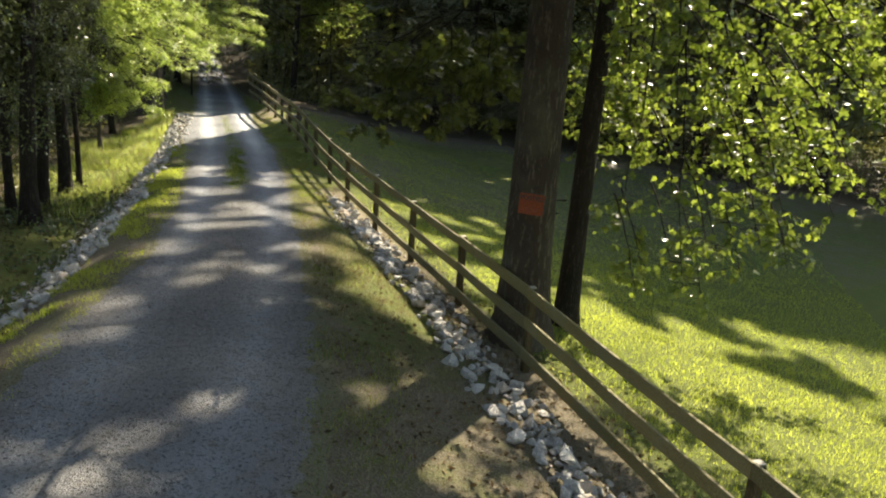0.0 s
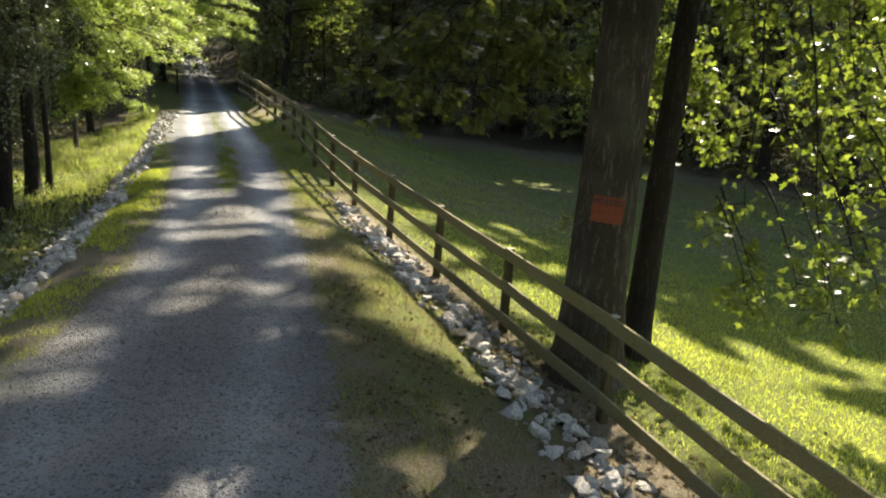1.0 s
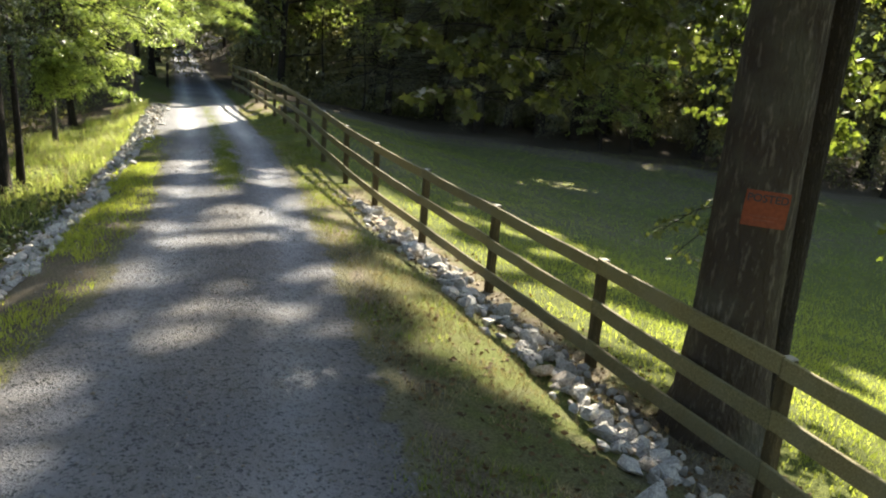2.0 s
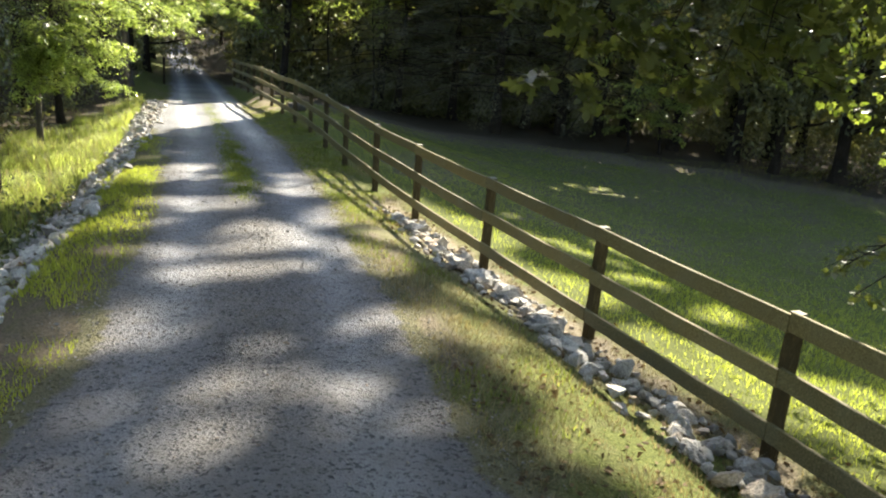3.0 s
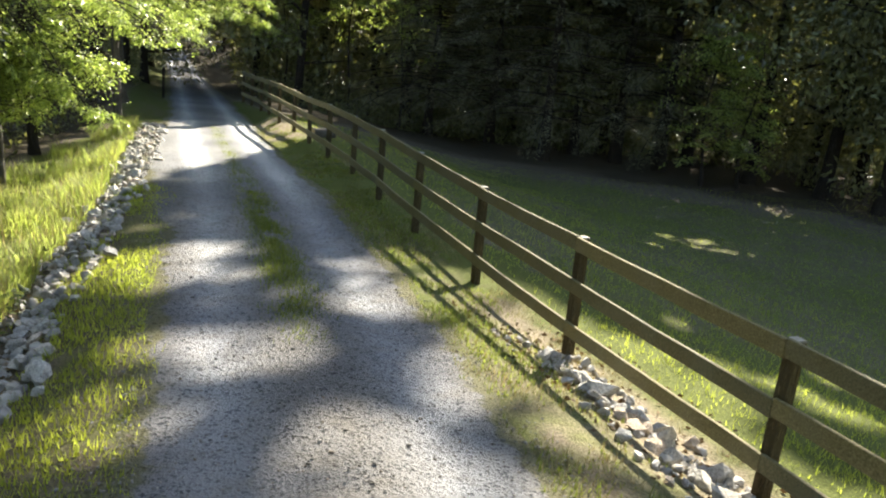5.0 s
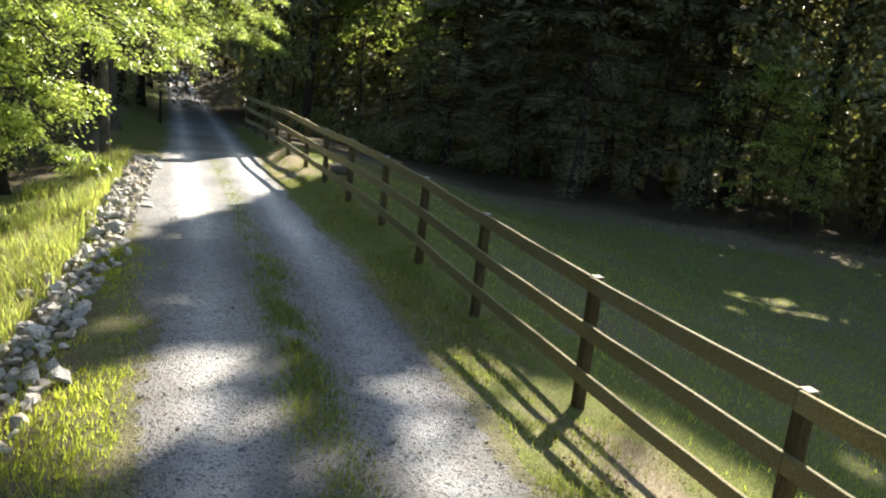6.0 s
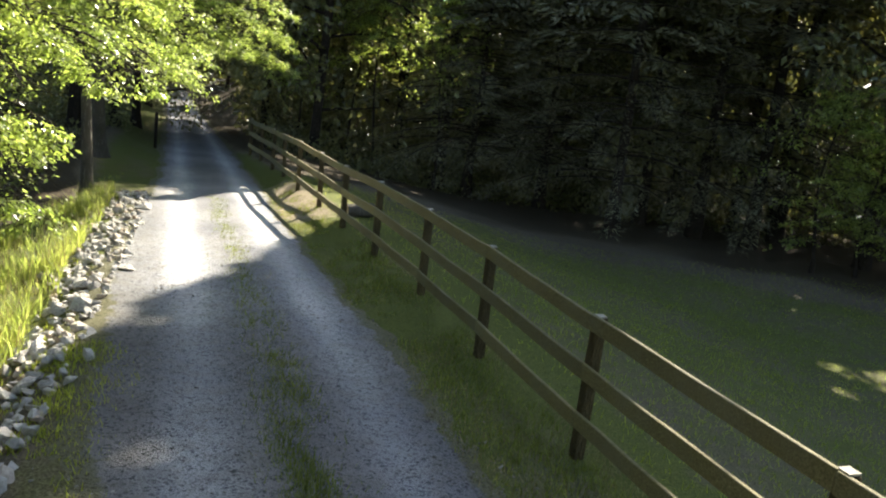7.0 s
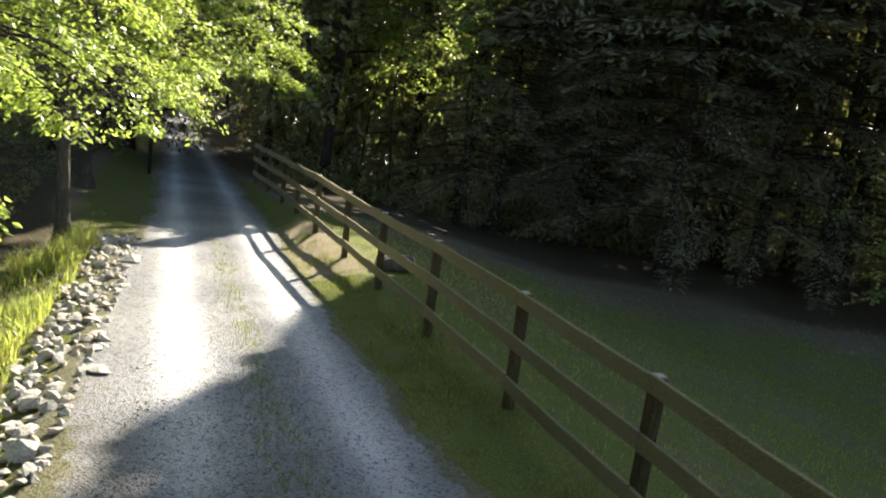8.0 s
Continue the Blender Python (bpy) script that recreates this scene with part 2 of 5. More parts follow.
def leaf_material(name, dark, light, glow=0.5, rough=0.45, spec=0.4, tint=None):
    """Leaf blades that shine through against the light."""
    m, nt, b = material(name, rough, spec)
    g = nt.nodes.new("ShaderNodeNewGeometry")
    col = ramp(nt, g.outputs["Random Per Island"], [(0.0, dark), (0.6, tuple((p + q) / 2 for p, q in zip(dark, light))), (1.0, light)])
    big = tex(nt, "Noise", 0.7, 2)
    col = mix(nt, 1.0, col, ramp(nt, big.outputs["Fac"], [(0.3, (0.8, 0.84, 0.8)), (0.7, (1.15, 1.12, 1.05))]), "MULTIPLY")
    nt.links.new(col, b.inputs["Base Color"])
    t = nt.nodes.new("ShaderNodeBsdfTranslucent")
    through_col = mix(nt, 1.0, col, tint or (1.85, 1.95, 0.95), "MULTIPLY")
    nt.links.new(through_col, t.inputs["Color"])
    ms = nt.nodes.new("ShaderNodeMixShader")
    ms.inputs["Fac"].default_value = glow
    nt.links.new(b.outputs["BSDF"], ms.inputs[1])
    nt.links.new(t.outputs["BSDF"], ms.inputs[2])
    nt.links.new(ms.outputs["Shader"], nt.nodes["Material Output"].inputs["Surface"])
    return m


def bark_material(name, dark, light, scale=1.0, green=0.0):
    m, nt, b = material(name, 0.95, 0.15)
    v = tex(nt, "Voronoi", 17 * scale, stretch=(1, 1, 0.16), Randomness=1.0)
    n = tex(nt, "Noise", 40 * scale, 6, stretch=(1, 1, 0.35))
    big = tex(nt, "Noise", 1.6, 4)
    ridge = nt.nodes.new("ShaderNodeMath")
    ridge.operation = "MULTIPLY"
    nt.links.new(v.outputs["Distance"], ridge.inputs[0])
    nt.links.new(n.outputs["Fac"], ridge.inputs[1])
    col = ramp(nt, ridge.outputs["Value"], [(0.05, light), (0.42, dark)])
    col = mix(nt, 1.0, col, ramp(nt, big.outputs["Fac"], [(0.3, lum(0.75)), (0.7, (1.2, 1.17, 1.12))]), "MULTIPLY")
    if green:
        col = mix(nt, ramp(nt, big.outputs["Fac"], [(0.5, lum(0)), (0.75, lum(green))]), col, (0.16, 0.18, 0.13))
    nt.links.new(col, b.inputs["Base Color"])
    bump(nt, b, ridge.outputs["Value"], 1.0, -0.035)
    return m


def wood_material():
    """Treated fence boards, weathered to a yellow brown."""
    m, nt, b = material("weathered_wood", 0.8, 0.25)
    info = nt.nodes.new("ShaderNodeObjectInfo")
    g = tex(nt, "Noise", 9.0, 6, stretch=(0.35, 9.0, 9.0))
    st = tex(nt, "Noise", 2.2, 4)
    col = ramp(nt, g.outputs["Fac"], [(0.25, (0.09, 0.076, 0.036)), (0.55, (0.185, 0.16, 0.079)), (0.8, (0.31, 0.272, 0.145))])
    col = mix(nt, ramp(nt, st.outputs["Fac"], [(0.42, lum(0)), (0.75, lum(0.6))]), col, (0.19, 0.18, 0.12))
    col = mix(nt, 1.0, col, ramp(nt, info.outputs["Random"], [(0, (0.8, 0.8, 0.82)), (1, (1.15, 1.1, 1.0))]), "MULTIPLY")
    nt.links.new(col, b.inputs["Base Color"])
    bump(nt, b, g.outputs["Fac"], 0.5, 0.006)
    return m


def rock_material(name="field_stone", k=1.3, loose=False):
    """Broken stone, each piece of its own tone; loose: pieces joined in one mesh."""
    m, nt, b = material(name, 0.9, 0.2)
    info = nt.nodes.new("ShaderNodeNewGeometry" if loose else "ShaderNodeObjectInfo")
    n = tex(nt, "Noise", 11, 6)
    f = tex(nt, "Noise", 60, 5)
    col = ramp(nt, n.outputs["Fac"], [(0.3, (0.24 * k, 0.225 * k, 0.21 * k)), (0.55, (0.42 * k, 0.40 * k, 0.375 * k)), (0.8, (0.56 * k, 0.53 * k, 0.49 * k))])
    col = mix(nt, 1.0, col, ramp(nt, info.outputs["Random Per Island" if loose else "Random"], [(0, (0.72, 0.70, 0.70)), (0.4, (1.0, 1.0, 1.0)), (0.86, (1.12, 1.1, 1.06)), (0.95, (1.05, 0.9, 0.76)), (1, (0.95, 0.84, 0.74))]), "MULTIPLY")
    nt.links.new(col, b.inputs["Base Color"])
    k = bump(nt, b, n.outputs["Fac"], 0.6, 0.05)
    bump(nt, b, f.outputs["Fac"], 0.5, 0.01, k)
    return m


def plain_material(name, colour, rough=0.6):
    m, nt, b = material(name, rough)
    n = tex(nt, "Noise", 30, 4)
    nt.links.new(mix(nt, 1.0, colour, ramp(nt, n.outputs["Fac"], [(0.3, lum(0.8)), (0.7, lum(1.15))]), "MULTIPLY"), b.inputs["Base Color"])
    return m


POST_WOOD = bark_material("post_wood", (0.085, 0.067, 0.036), (0.20, 0.156, 0.083), 2.2)
GRAVEL, TURF, WOOD, ROCK = gravel_material(), ground_material(), wood_material(), rock_material()
OAK_BARK = bark_material("oak_bark", (0.06, 0.047, 0.036), (0.2, 0.172, 0.14), 1.0, 0.35)
DARK_BARK = bark_material("dark_bark", (0.03, 0.024, 0.019), (0.11, 0.092, 0.074), 1.4)
GREY_BARK = bark_material("grey_bark", (0.10, 0.09, 0.078), (0.27, 0.25, 0.22), 1.3)
MAPLE = leaf_material("oak_leaves", (0.052, 0.064, 0.022), (0.13, 0.14, 0.052), 0.4, 0.42, 0.35)
# lighter leaf than MAPLE, with the sun on the hanging boughs painted in
SUN_MAPLE = leaf_material("sunlit_maple_leaves", (0.075, 0.102, 0.024), (0.2, 0.225, 0.075), 0.5, 0.32, 0.6, (1.8, 1.9, 0.85))
# leaf colour lightened to paint sunshine on the sunlit trees
SUN_BEECH = leaf_material("sunlit_beech_leaves", (0.155, 0.195, 0.056), (0.4, 0.43, 0.19), 0.6, 0.3, 0.7, (1.8, 1.98, 1.05))
WOODS = leaf_material("woodland_leaves", (0.098, 0.098, 0.043), (0.222, 0.216, 0.096), 0.32, 0.42, 0.5, tint=(1.35, 1.4, 0.85))
NEEDLES = leaf_material("hemlock_needles", (0.11, 0.104, 0.062), (0.245, 0.23, 0.142), 0.24, 0.5, 0.3, (1.2, 1.3, 0.8))
# leaf colour darkened to paint shade on the near verge trees and weeds
SHADE_VERGE = leaf_material("shaded_verge_leaves", (0.06, 0.075, 0.036), (0.16, 0.175, 0.09), 0.35, 0.26, 0.8, (1.5, 1.6, 0.9))
LAWN = leaf_material("lawn_blades", (0.18, 0.198, 0.052), (0.28, 0.296, 0.085), 0.72, 0.6, 0.15, (2.1, 2.2, 1.15))
VERGE_GRASS = leaf_material("verge_blades", (0.1, 0.118, 0.036), (0.23, 0.25, 0.085), 0.52, 0.6, 0.15, (1.7, 1.8, 0.95))
MEADOW = leaf_material("meadow_blades", (0.145, 0.178, 0.048), (0.37, 0.39, 0.16), 0.62, 0.5, 0.25, (1.8, 1.9, 1.15))
STRAW = leaf_material("dry_blades", (0.17, 0.15, 0.085), (0.36, 0.32, 0.20), 0.4, 0.6, 0.2, (1.2, 1.1, 0.8))
LITTER = leaf_material("fallen_leaves", (0.06, 0.04, 0.025), (0.22, 0.15, 0.085), 0.15, 0.8, 0.15, (1.2, 1.0, 0.7))
PEBBLE = rock_material("rubble_stone", 1.0, True)
CHIP = rock_material("stone_chippings", 0.6, True)
SIGN = plain_material("orange_paint", (0.22, 0.052, 0.02))
INK = plain_material("black_ink", (0.05, 0.04, 0.04))
END_GRAIN = plain_material("end_grain", (0.36, 0.33, 0.28), 0.9)
FADED = plain_material("faded_print", (0.22, 0.06, 0.03))


# ---- mesh helpers ----
def mesh_of(name, verts, faces, mat, shade=True):
    """A mesh from arrays; faces all of one size."""
    verts, faces = np.asarray(verts, np.float32), np.asarray(faces, np.int32)
    me = bpy.data.meshes.new(name)
    me.vertices.add(len(verts))
    me.vertices.foreach_set("co", verts.ravel())
    k = faces.shape[1]
    me.loops.add(faces.size)
    me.loops.foreach_set("vertex_index", faces.ravel())
    me.polygons.add(len(faces))
    me.polygons.foreach_set("loop_start", np.arange(0, faces.size, k, dtype=np.int32))
    me.polygons.foreach_set("use_smooth", np.full(len(faces), shade))
    me.update(calc_edges=True)
    me.materials.append(mat)
    return me


def part(name, bm, mat, parent, label=""):
    """Links a bmesh, or a mesh, as one part under a thing."""
    if isinstance(bm, bmesh.types.BMesh):
        me = bpy.data.meshes.new(name)
        bm.to_mesh(me)
        bm.free()
        me.materials.append(mat)
    else:
        me = bm
    ob = new(name, me)
    ob.parent = parent
    return tagged(ob, label)


def joined(pieces):
    """Several (verts, faces) as one."""
    vs, fs, n = [], [], 0
    for v, f in pieces:
        vs.append(v)
        fs.append(np.asarray(f) + n)
        n += len(v)
    return np.concatenate(vs), np.concatenate(fs)


def tube(points, radii, sides=10, seed=0, rough=0.0):
    """A tapering tube along points, as (verts, quads)."""
    pts = np.asarray(points, float)
    r = np.asarray(radii, float)
    tan = np.gradient(pts, axis=0)
    tan /= np.linalg.norm(tan, axis=1)[:, None] + 1e-9
    ref = np.where(np.abs(tan[:, 2:3]) > 0.9, np.array([[1.0, 0, 0]]), np.array([[0, 0, 1.0]]))
    a = np.cross(tan, ref)
    a /= np.linalg.norm(a, axis=1)[:, None] + 1e-9
    b = np.cross(tan, a)
    ang = np.linspace(0, 2 * np.pi, sides, endpoint=False)
    rr = r[:, None] * np.ones((1, sides))
    if rough:
        rr = rr * (1 + rough * (vnoise(np.arange(len(pts))[:, None] * 0.8 + np.zeros((1, sides)), ang[None] * 1.6 + np.zeros((len(pts), 1)), seed) - 0.5))
    v = pts[:, None] + rr[..., None] * (np.cos(ang)[None, :, None] * a[:, None] + np.sin(ang)[None, :, None] * b[:, None])
    n = len(pts)
    i, j = np.meshgrid(np.arange(n - 1), np.arange(sides), indexing="ij")
    f = np.stack([i * sides + j, i * sides + (j + 1) % sides, (i + 1) * sides + (j + 1) % sides, (i + 1) * sides + j], -1).reshape(-1, 4)
    return v.reshape(-1, 3), f


def blades_mesh(name, pos, size, along, mat, width=0.55, fold=0.18, rng=RNG, level=0.0):
    """Leaves: folded diamonds at pos, pointing along, of the given lengths; level turns their faces up."""
    n = len(pos)
    along = along / (np.linalg.norm(along, axis=1)[:, None] + 1e-9)
    rnd = rng.normal(size=(n, 3)) * (1 - level) + np.array([[0, 0, 2.0 * level]])
    side = np.cross(along, rnd)
    side /= np.linalg.norm(side, axis=1)[:, None] + 1e-9
    nor = np.cross(along, side)
    s = size[:, None]
    base, tip = pos, pos + along * s
    mid = pos + along * s * 0.45 + nor * s * fold
    lft, rgt = mid + side * s * width * 0.5, mid - side * s * width * 0.5
    v = np.stack([base, rgt, tip, lft], 1).reshape(-1, 3)
    k = np.arange(n)[:, None] * 4
    f = np.concatenate([k + np.array([[0, 1, 2]]), k + np.array([[0, 2, 3]])], 1).reshape(-1, 3)
    return mesh_of(name, v, f, mat, False)


LOBES = np.array([(0.30, 0.0), (0.0, 0.0), (-0.04, 0.36), (0.17, 0.21), (0.42, 0.60), (0.47, 0.20), (0.70, 0.25), (1.0, 0.0), (0.70, -0.25), (0.47, -0.20), (0.42, -0.60), (0.17, -0.21), (-0.04, -0.36)])


def lobed_mesh(name, pos, size, along, mat, rng=RNG):
    """Lobed maple and oak leaves, slightly cupped."""
    n, k = len(pos), len(LOBES)
    along = along / (np.linalg.norm(along, axis=1)[:, None] + 1e-9)
    side = np.cross(along, rng.normal(size=(n, 3)) * 0.7 + np.array([[0, 0, 0.9]]))
    side /= np.linalg.norm(side, axis=1)[:, None] + 1e-9
    nor = np.cross(along, side)
    s = size[:, None, None]
    cup = 0.22 * LOBES[:, 1] ** 2 + 0.10 * (LOBES[:, 0] - 0.4) ** 2
    v = pos[:, None] + s * (along[:, None] * LOBES[None, :, :1] + side[:, None] * LOBES[None, :, 1:] - nor[:, None] * cup[None, :, None])
    fan = np.array([(0, q, q % (k - 1) + 1) for q in range(1, k)])
    f = (np.arange(n)[:, None, None] * k + fan[None]).reshape(-1, 3)
    return mesh_of(name, v.reshape(-1, 3), f, mat, False)


def grass_mesh(name, x, y, tall, wide, mat, lean=0.5, rng=RNG, short=False):
    """Blades of grass: narrow triangles of two bends, rooted on the ground."""
    n = len(x)
    z = height(x, y) - 0.01
    a = rng.uniform(0, 2 * np.pi, n)
    d = np.stack([np.cos(a), np.sin(a), np.zeros(n)], 1)
    s = np.stack([-np.sin(a), np.cos(a), np.zeros(n)], 1)
    root = np.stack([x, y, z], 1)
    up = np.array([[0, 0, 1.0]])
    bend = (lean * rng.uniform(0.2, 1.0, n) * tall)[:, None]
    t, w = tall[:, None], (wide if np.ndim(wide) else np.full(n, wide))[:, None]
    if short:
        v = np.stack([root - s * w, root + s * w, root + up * t * 0.9 + d * bend], 1).reshape(-1, 3)
        return mesh_of(name, v, np.arange(n * 3).reshape(-1, 3), mat, False)
    mid = root + up * t * 0.55 + d * bend * 0.35
    tip = root + up * t * 0.92 + d * bend
    v = np.stack([root - s * w, root + s * w, mid + s * w * 0.8, mid - s * w * 0.8, tip], 1).reshape(-1, 3)
    k = np.arange(n)[:, None] * 5
    f = np.concatenate([k + np.array([[0, 1, 2]]), k + np.array([[0, 2, 3]]), k + np.array([[3, 2, 4]])], 1).reshape(-1, 3)
    return mesh_of(name, v, f, mat, False)


# ---- the ground, one sheet out to the far woods ----
def axis(lo, hi, near_lo, near_hi, fine):
    mid = np.arange(near_lo, near_hi, fine)
    step, v, up = fine, near_hi, []
    while v < hi:
        up.append(v)
        step *= 1.12
        v += step
    step, v, dn = fine, near_lo - fine, []
    while v > lo:
        dn.append(v)
        step *= 1.12
        v -= step
    return np.array([lo] + dn[::-1] + list(mid) + up + [hi])


gx, gy = axis(-420, 420, -33, 12, 0.22), axis(-200, 620, 3, 82, 0.22)
X, Y = np.meshgrid(gx, gy)
Z = height(X, Y)
nx, ny = len(gx), len(gy)
i, j = np.meshgrid(np.arange(ny - 1), np.arange(nx - 1), indexing="ij")
quads = np.stack([i * nx + j, i * nx + j + 1, (i + 1) * nx + j + 1, (i + 1) * nx + j], -1).reshape(-1, 4)
ground_mesh = mesh_of("ground", np.stack([X, Y, Z], -1).reshape(-1, 3), quads, TURF)
D = lateral(X, Y)
G = lateral(X, Y) - lateral(fence_x(Y), Y)
bare = 0.28 * np.exp(-((G + 0.1) / 0.5) ** 2) * (Y < 20) + 0.5 * smooth((-D - HALF - 2.4) / 3.0) * smooth((19 - Y) / 4 + (-D - 6) / 3)
bare = bare + 0.6 * smooth((Y - 37 - 0.02 * X + np.maximum(X, 0) * 0.55 + 2.5 * (vnoise(X / 1.5, Y / 1.5, 71) - 0.5)) / 7) * (G > 0) + 0.14 * np.exp(-((np.abs(D) - HALF - 0.1) / 0.35) ** 2) * smooth((20 - Y) / 4) + 0.12 * ((D > HALF) & (G < 0)) * (smooth((30 - Y) / 6) + smooth((10 - Y) / 3)) + 0.12 * ((D < -HALF) & (D > -HALF - 1.0))
bare = bare + 0.14 * (G > 1) * smooth((Y - 17) / 6) + 0.36 * np.exp(-((G + 0.25) / 0.75) ** 2) * smooth((Y - 31.5) / 1.5) * smooth((38 - Y) / 1.5)
bare = bare + 0.45 * np.exp(-((-D - HALF - 1.1) / 0.45) ** 2) * smooth((25 - Y) / 3)
bare = bare + 0.7 * smooth((-D - HALF - 0.9) / 1.6) * smooth((Y - 31) / 2.5) * smooth((50 - Y) / 4)
el_ = -D - HALF
bare = bare + 0.7 * smooth((el_ - np.interp(Y, [16, 20, 25, 30, 33], [3.9, 3.8, 3.2, 2.2, 1.4])) / 0.9) * smooth((Y - 15) / 2) * smooth((36 - Y) / 2)
att = ground_mesh.attributes.new("bare", "FLOAT", "POINT")
att.data.foreach_set("value", bare.astype(np.float32).ravel())
dust = np.exp(-((G + 0.4) / 0.8) ** 2) * np.maximum(smooth((Y - 31) / 1.5) * smooth((38.5 - Y) / 1.5), smooth((Y - 13) / 2) * smooth((20.5 - Y) / 2))
att = ground_mesh.attributes.new("dust", "FLOAT", "POINT")
att.data.foreach_set("value", dust.astype(np.float32).ravel())
tagged(new("ground", ground_mesh), "sloping grassy ground with bare earth under the trees", "ground", kind="structure")

# the gravel drive, with a ragged edge
ry = np.arange(-58, 100, 0.12)
cols = np.linspace(-1, 1, 25)
slope = (road_x(ry + 0.5) - road_x(ry - 0.5))
nrm = np.stack([1 / np.sqrt(1 + slope ** 2), -slope / np.sqrt(1 + slope ** 2)], -1)
edge_l = HALF + 0.12 + 0.22 * (vnoise(ry / 1.3, ry * 0, 31) - 0.5) + 0.08 * (vnoise(ry / 0.3, ry * 0, 32) - 0.5)
edge_r = HALF + 0.12 + 0.22 * (vnoise(ry / 1.3, ry * 0, 33) - 0.5) + 0.08 * (vnoise(ry / 0.3, ry * 0, 34) - 0.5)
edge_l = edge_l + 0.42 * smooth((ry - 20.5) / 3) * smooth((36 - ry) / 4) + 0.30 * smooth((12 - ry) / 4)
edge_r = edge_r + 0.30 * smooth((12 - ry) / 4)
off = np.where(cols[None] < 0, edge_l[:, None], edge_r[:, None]) * cols[None]
RX = road_x(ry)[:, None] + off * nrm[:, :1]
RY = ry[:, None] + off * nrm[:, 1:]
RZ = height(RX, RY) + 0.022 + 0.035 * smooth((RY - 42) / 10) - 0.03 * (np.abs(cols[None]) ** 10) + 0.008 * (vnoise(RX / 0.22, RY / 0.22, 41) - 0.5)
n_, k_ = RX.shape
i, j = np.meshgrid(np.arange(n_ - 1), np.arange(k_ - 1), indexing="ij")
quads = np.stack([i * k_ + j, i * k_ + j + 1, (i + 1) * k_ + j + 1, (i + 1) * k_ + j], -1).reshape(-1, 4)
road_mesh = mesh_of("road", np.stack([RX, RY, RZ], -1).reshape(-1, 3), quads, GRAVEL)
att = road_mesh.attributes.new("track_and_sun", "FLOAT", "POINT")
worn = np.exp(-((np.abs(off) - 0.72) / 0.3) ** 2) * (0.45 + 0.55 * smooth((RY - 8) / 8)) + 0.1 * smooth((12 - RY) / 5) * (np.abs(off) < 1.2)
# wheel wear, then the glade stretch whitened to stand in for full sun
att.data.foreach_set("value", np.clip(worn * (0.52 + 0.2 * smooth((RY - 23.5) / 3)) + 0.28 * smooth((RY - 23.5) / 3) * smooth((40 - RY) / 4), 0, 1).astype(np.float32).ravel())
att = road_mesh.attributes.new("edge", "FLOAT", "POINT")
att.data.foreach_set("value", smooth((np.abs(cols[None]) + np.zeros_like(RX) - 0.66) / 0.36).astype(np.float32).ravel())
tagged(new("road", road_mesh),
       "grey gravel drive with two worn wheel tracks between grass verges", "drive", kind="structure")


# ---- the post and board fence ----
POST_Y = [-1.8, 1.9, 5.6, 9.4, 11.55, 13.72, 15.96, 18.32, 20.5, 22.8, 24.93, 27.0, 29.28, 31.42, 33.4, 35.7, 38.0, 40.2, 42.4, 44.6]


def board(a, b, tall, thick, rng, sag=0.0):
    """A sawn board between two points, as a bmesh with slightly eased, uneven edges; its length runs along x before it is turned."""
    a, b = Vector(a), Vector(b)
    bm = bmesh.new()
    n = 7
    rows = []
    for s in range(n):
        t = s / (n - 1)
        p = a.lerp(b, t) + Vector((0, 0, -sag * 4 * t * (1 - t) + rng.uniform(-0.004, 0.004)))
        d = (b - a).normalized()
        o = Vector((-d.y, d.x, 0)).normalized()
        u = o.cross(d) * -1
        if u.z < 0:
            u = -u
        ring = []
        for su, so in ((-1, -0.75), (-0.9, -1), (0.9, -1), (1, -0.75), (1, 0.75), (0.9, 1), (-0.9, 1), (-1, 0.75)):
            ring.append(bm.verts.new(p + u * su * tall / 2 + o * so * thick / 2))
        rows.append(ring)
    for r0, r1 in zip(rows, rows[1:]):
        for q in range(8):
            bm.faces.new((r0[q], r0[(q + 1) % 8], r1[(q + 1) % 8], r1[q]))
    bm.faces.new(rows[0][::-1])
    bm.faces.new(rows[-1])
    bmesh.ops.recalc_face_normals(bm, faces=bm.faces)
    return bm


def post_bmesh(p, top, wide, lean, yaw, rng):
    """A square sawn post with a worn, slightly sloping head."""
    bm = bmesh.new()
    rings = []
    w = wide / 2
    total = top + 0.3
    for zz, k in ((-0.3, 1.0), (0.0, 1.0), (total * 0.5 - 0.3, 0.985), (top - 0.012, 0.98), (top, 0.86)):
        ring = []
        for sx, sy in ((-1, -0.8), (-0.8, -1), (0.8, -1), (1, -0.8), (1, 0.8), (0.8, 1), (-0.8, 1), (-1, 0.8)):
            x, y = sx * w * k, sy * w * k
            c, s = math.cos(yaw), math.sin(yaw)
            dz = (0.01 * sx if zz >= top - 0.02 else 0)
            ring.append(bm.verts.new((p[0] + c * x - s * y + lean[0] * zz, p[1] + s * x + c * y + lean[1] * zz, p[2] + zz + dz)))
        rings.append(ring)
    for r0, r1 in zip(rings, rings[1:]):
        for q in range(8):
            bm.faces.new((r0[q], r0[(q + 1) % 8], r1[(q + 1) % 8], r1[q]))
    bm.faces.new(rings[-1])
    return bm


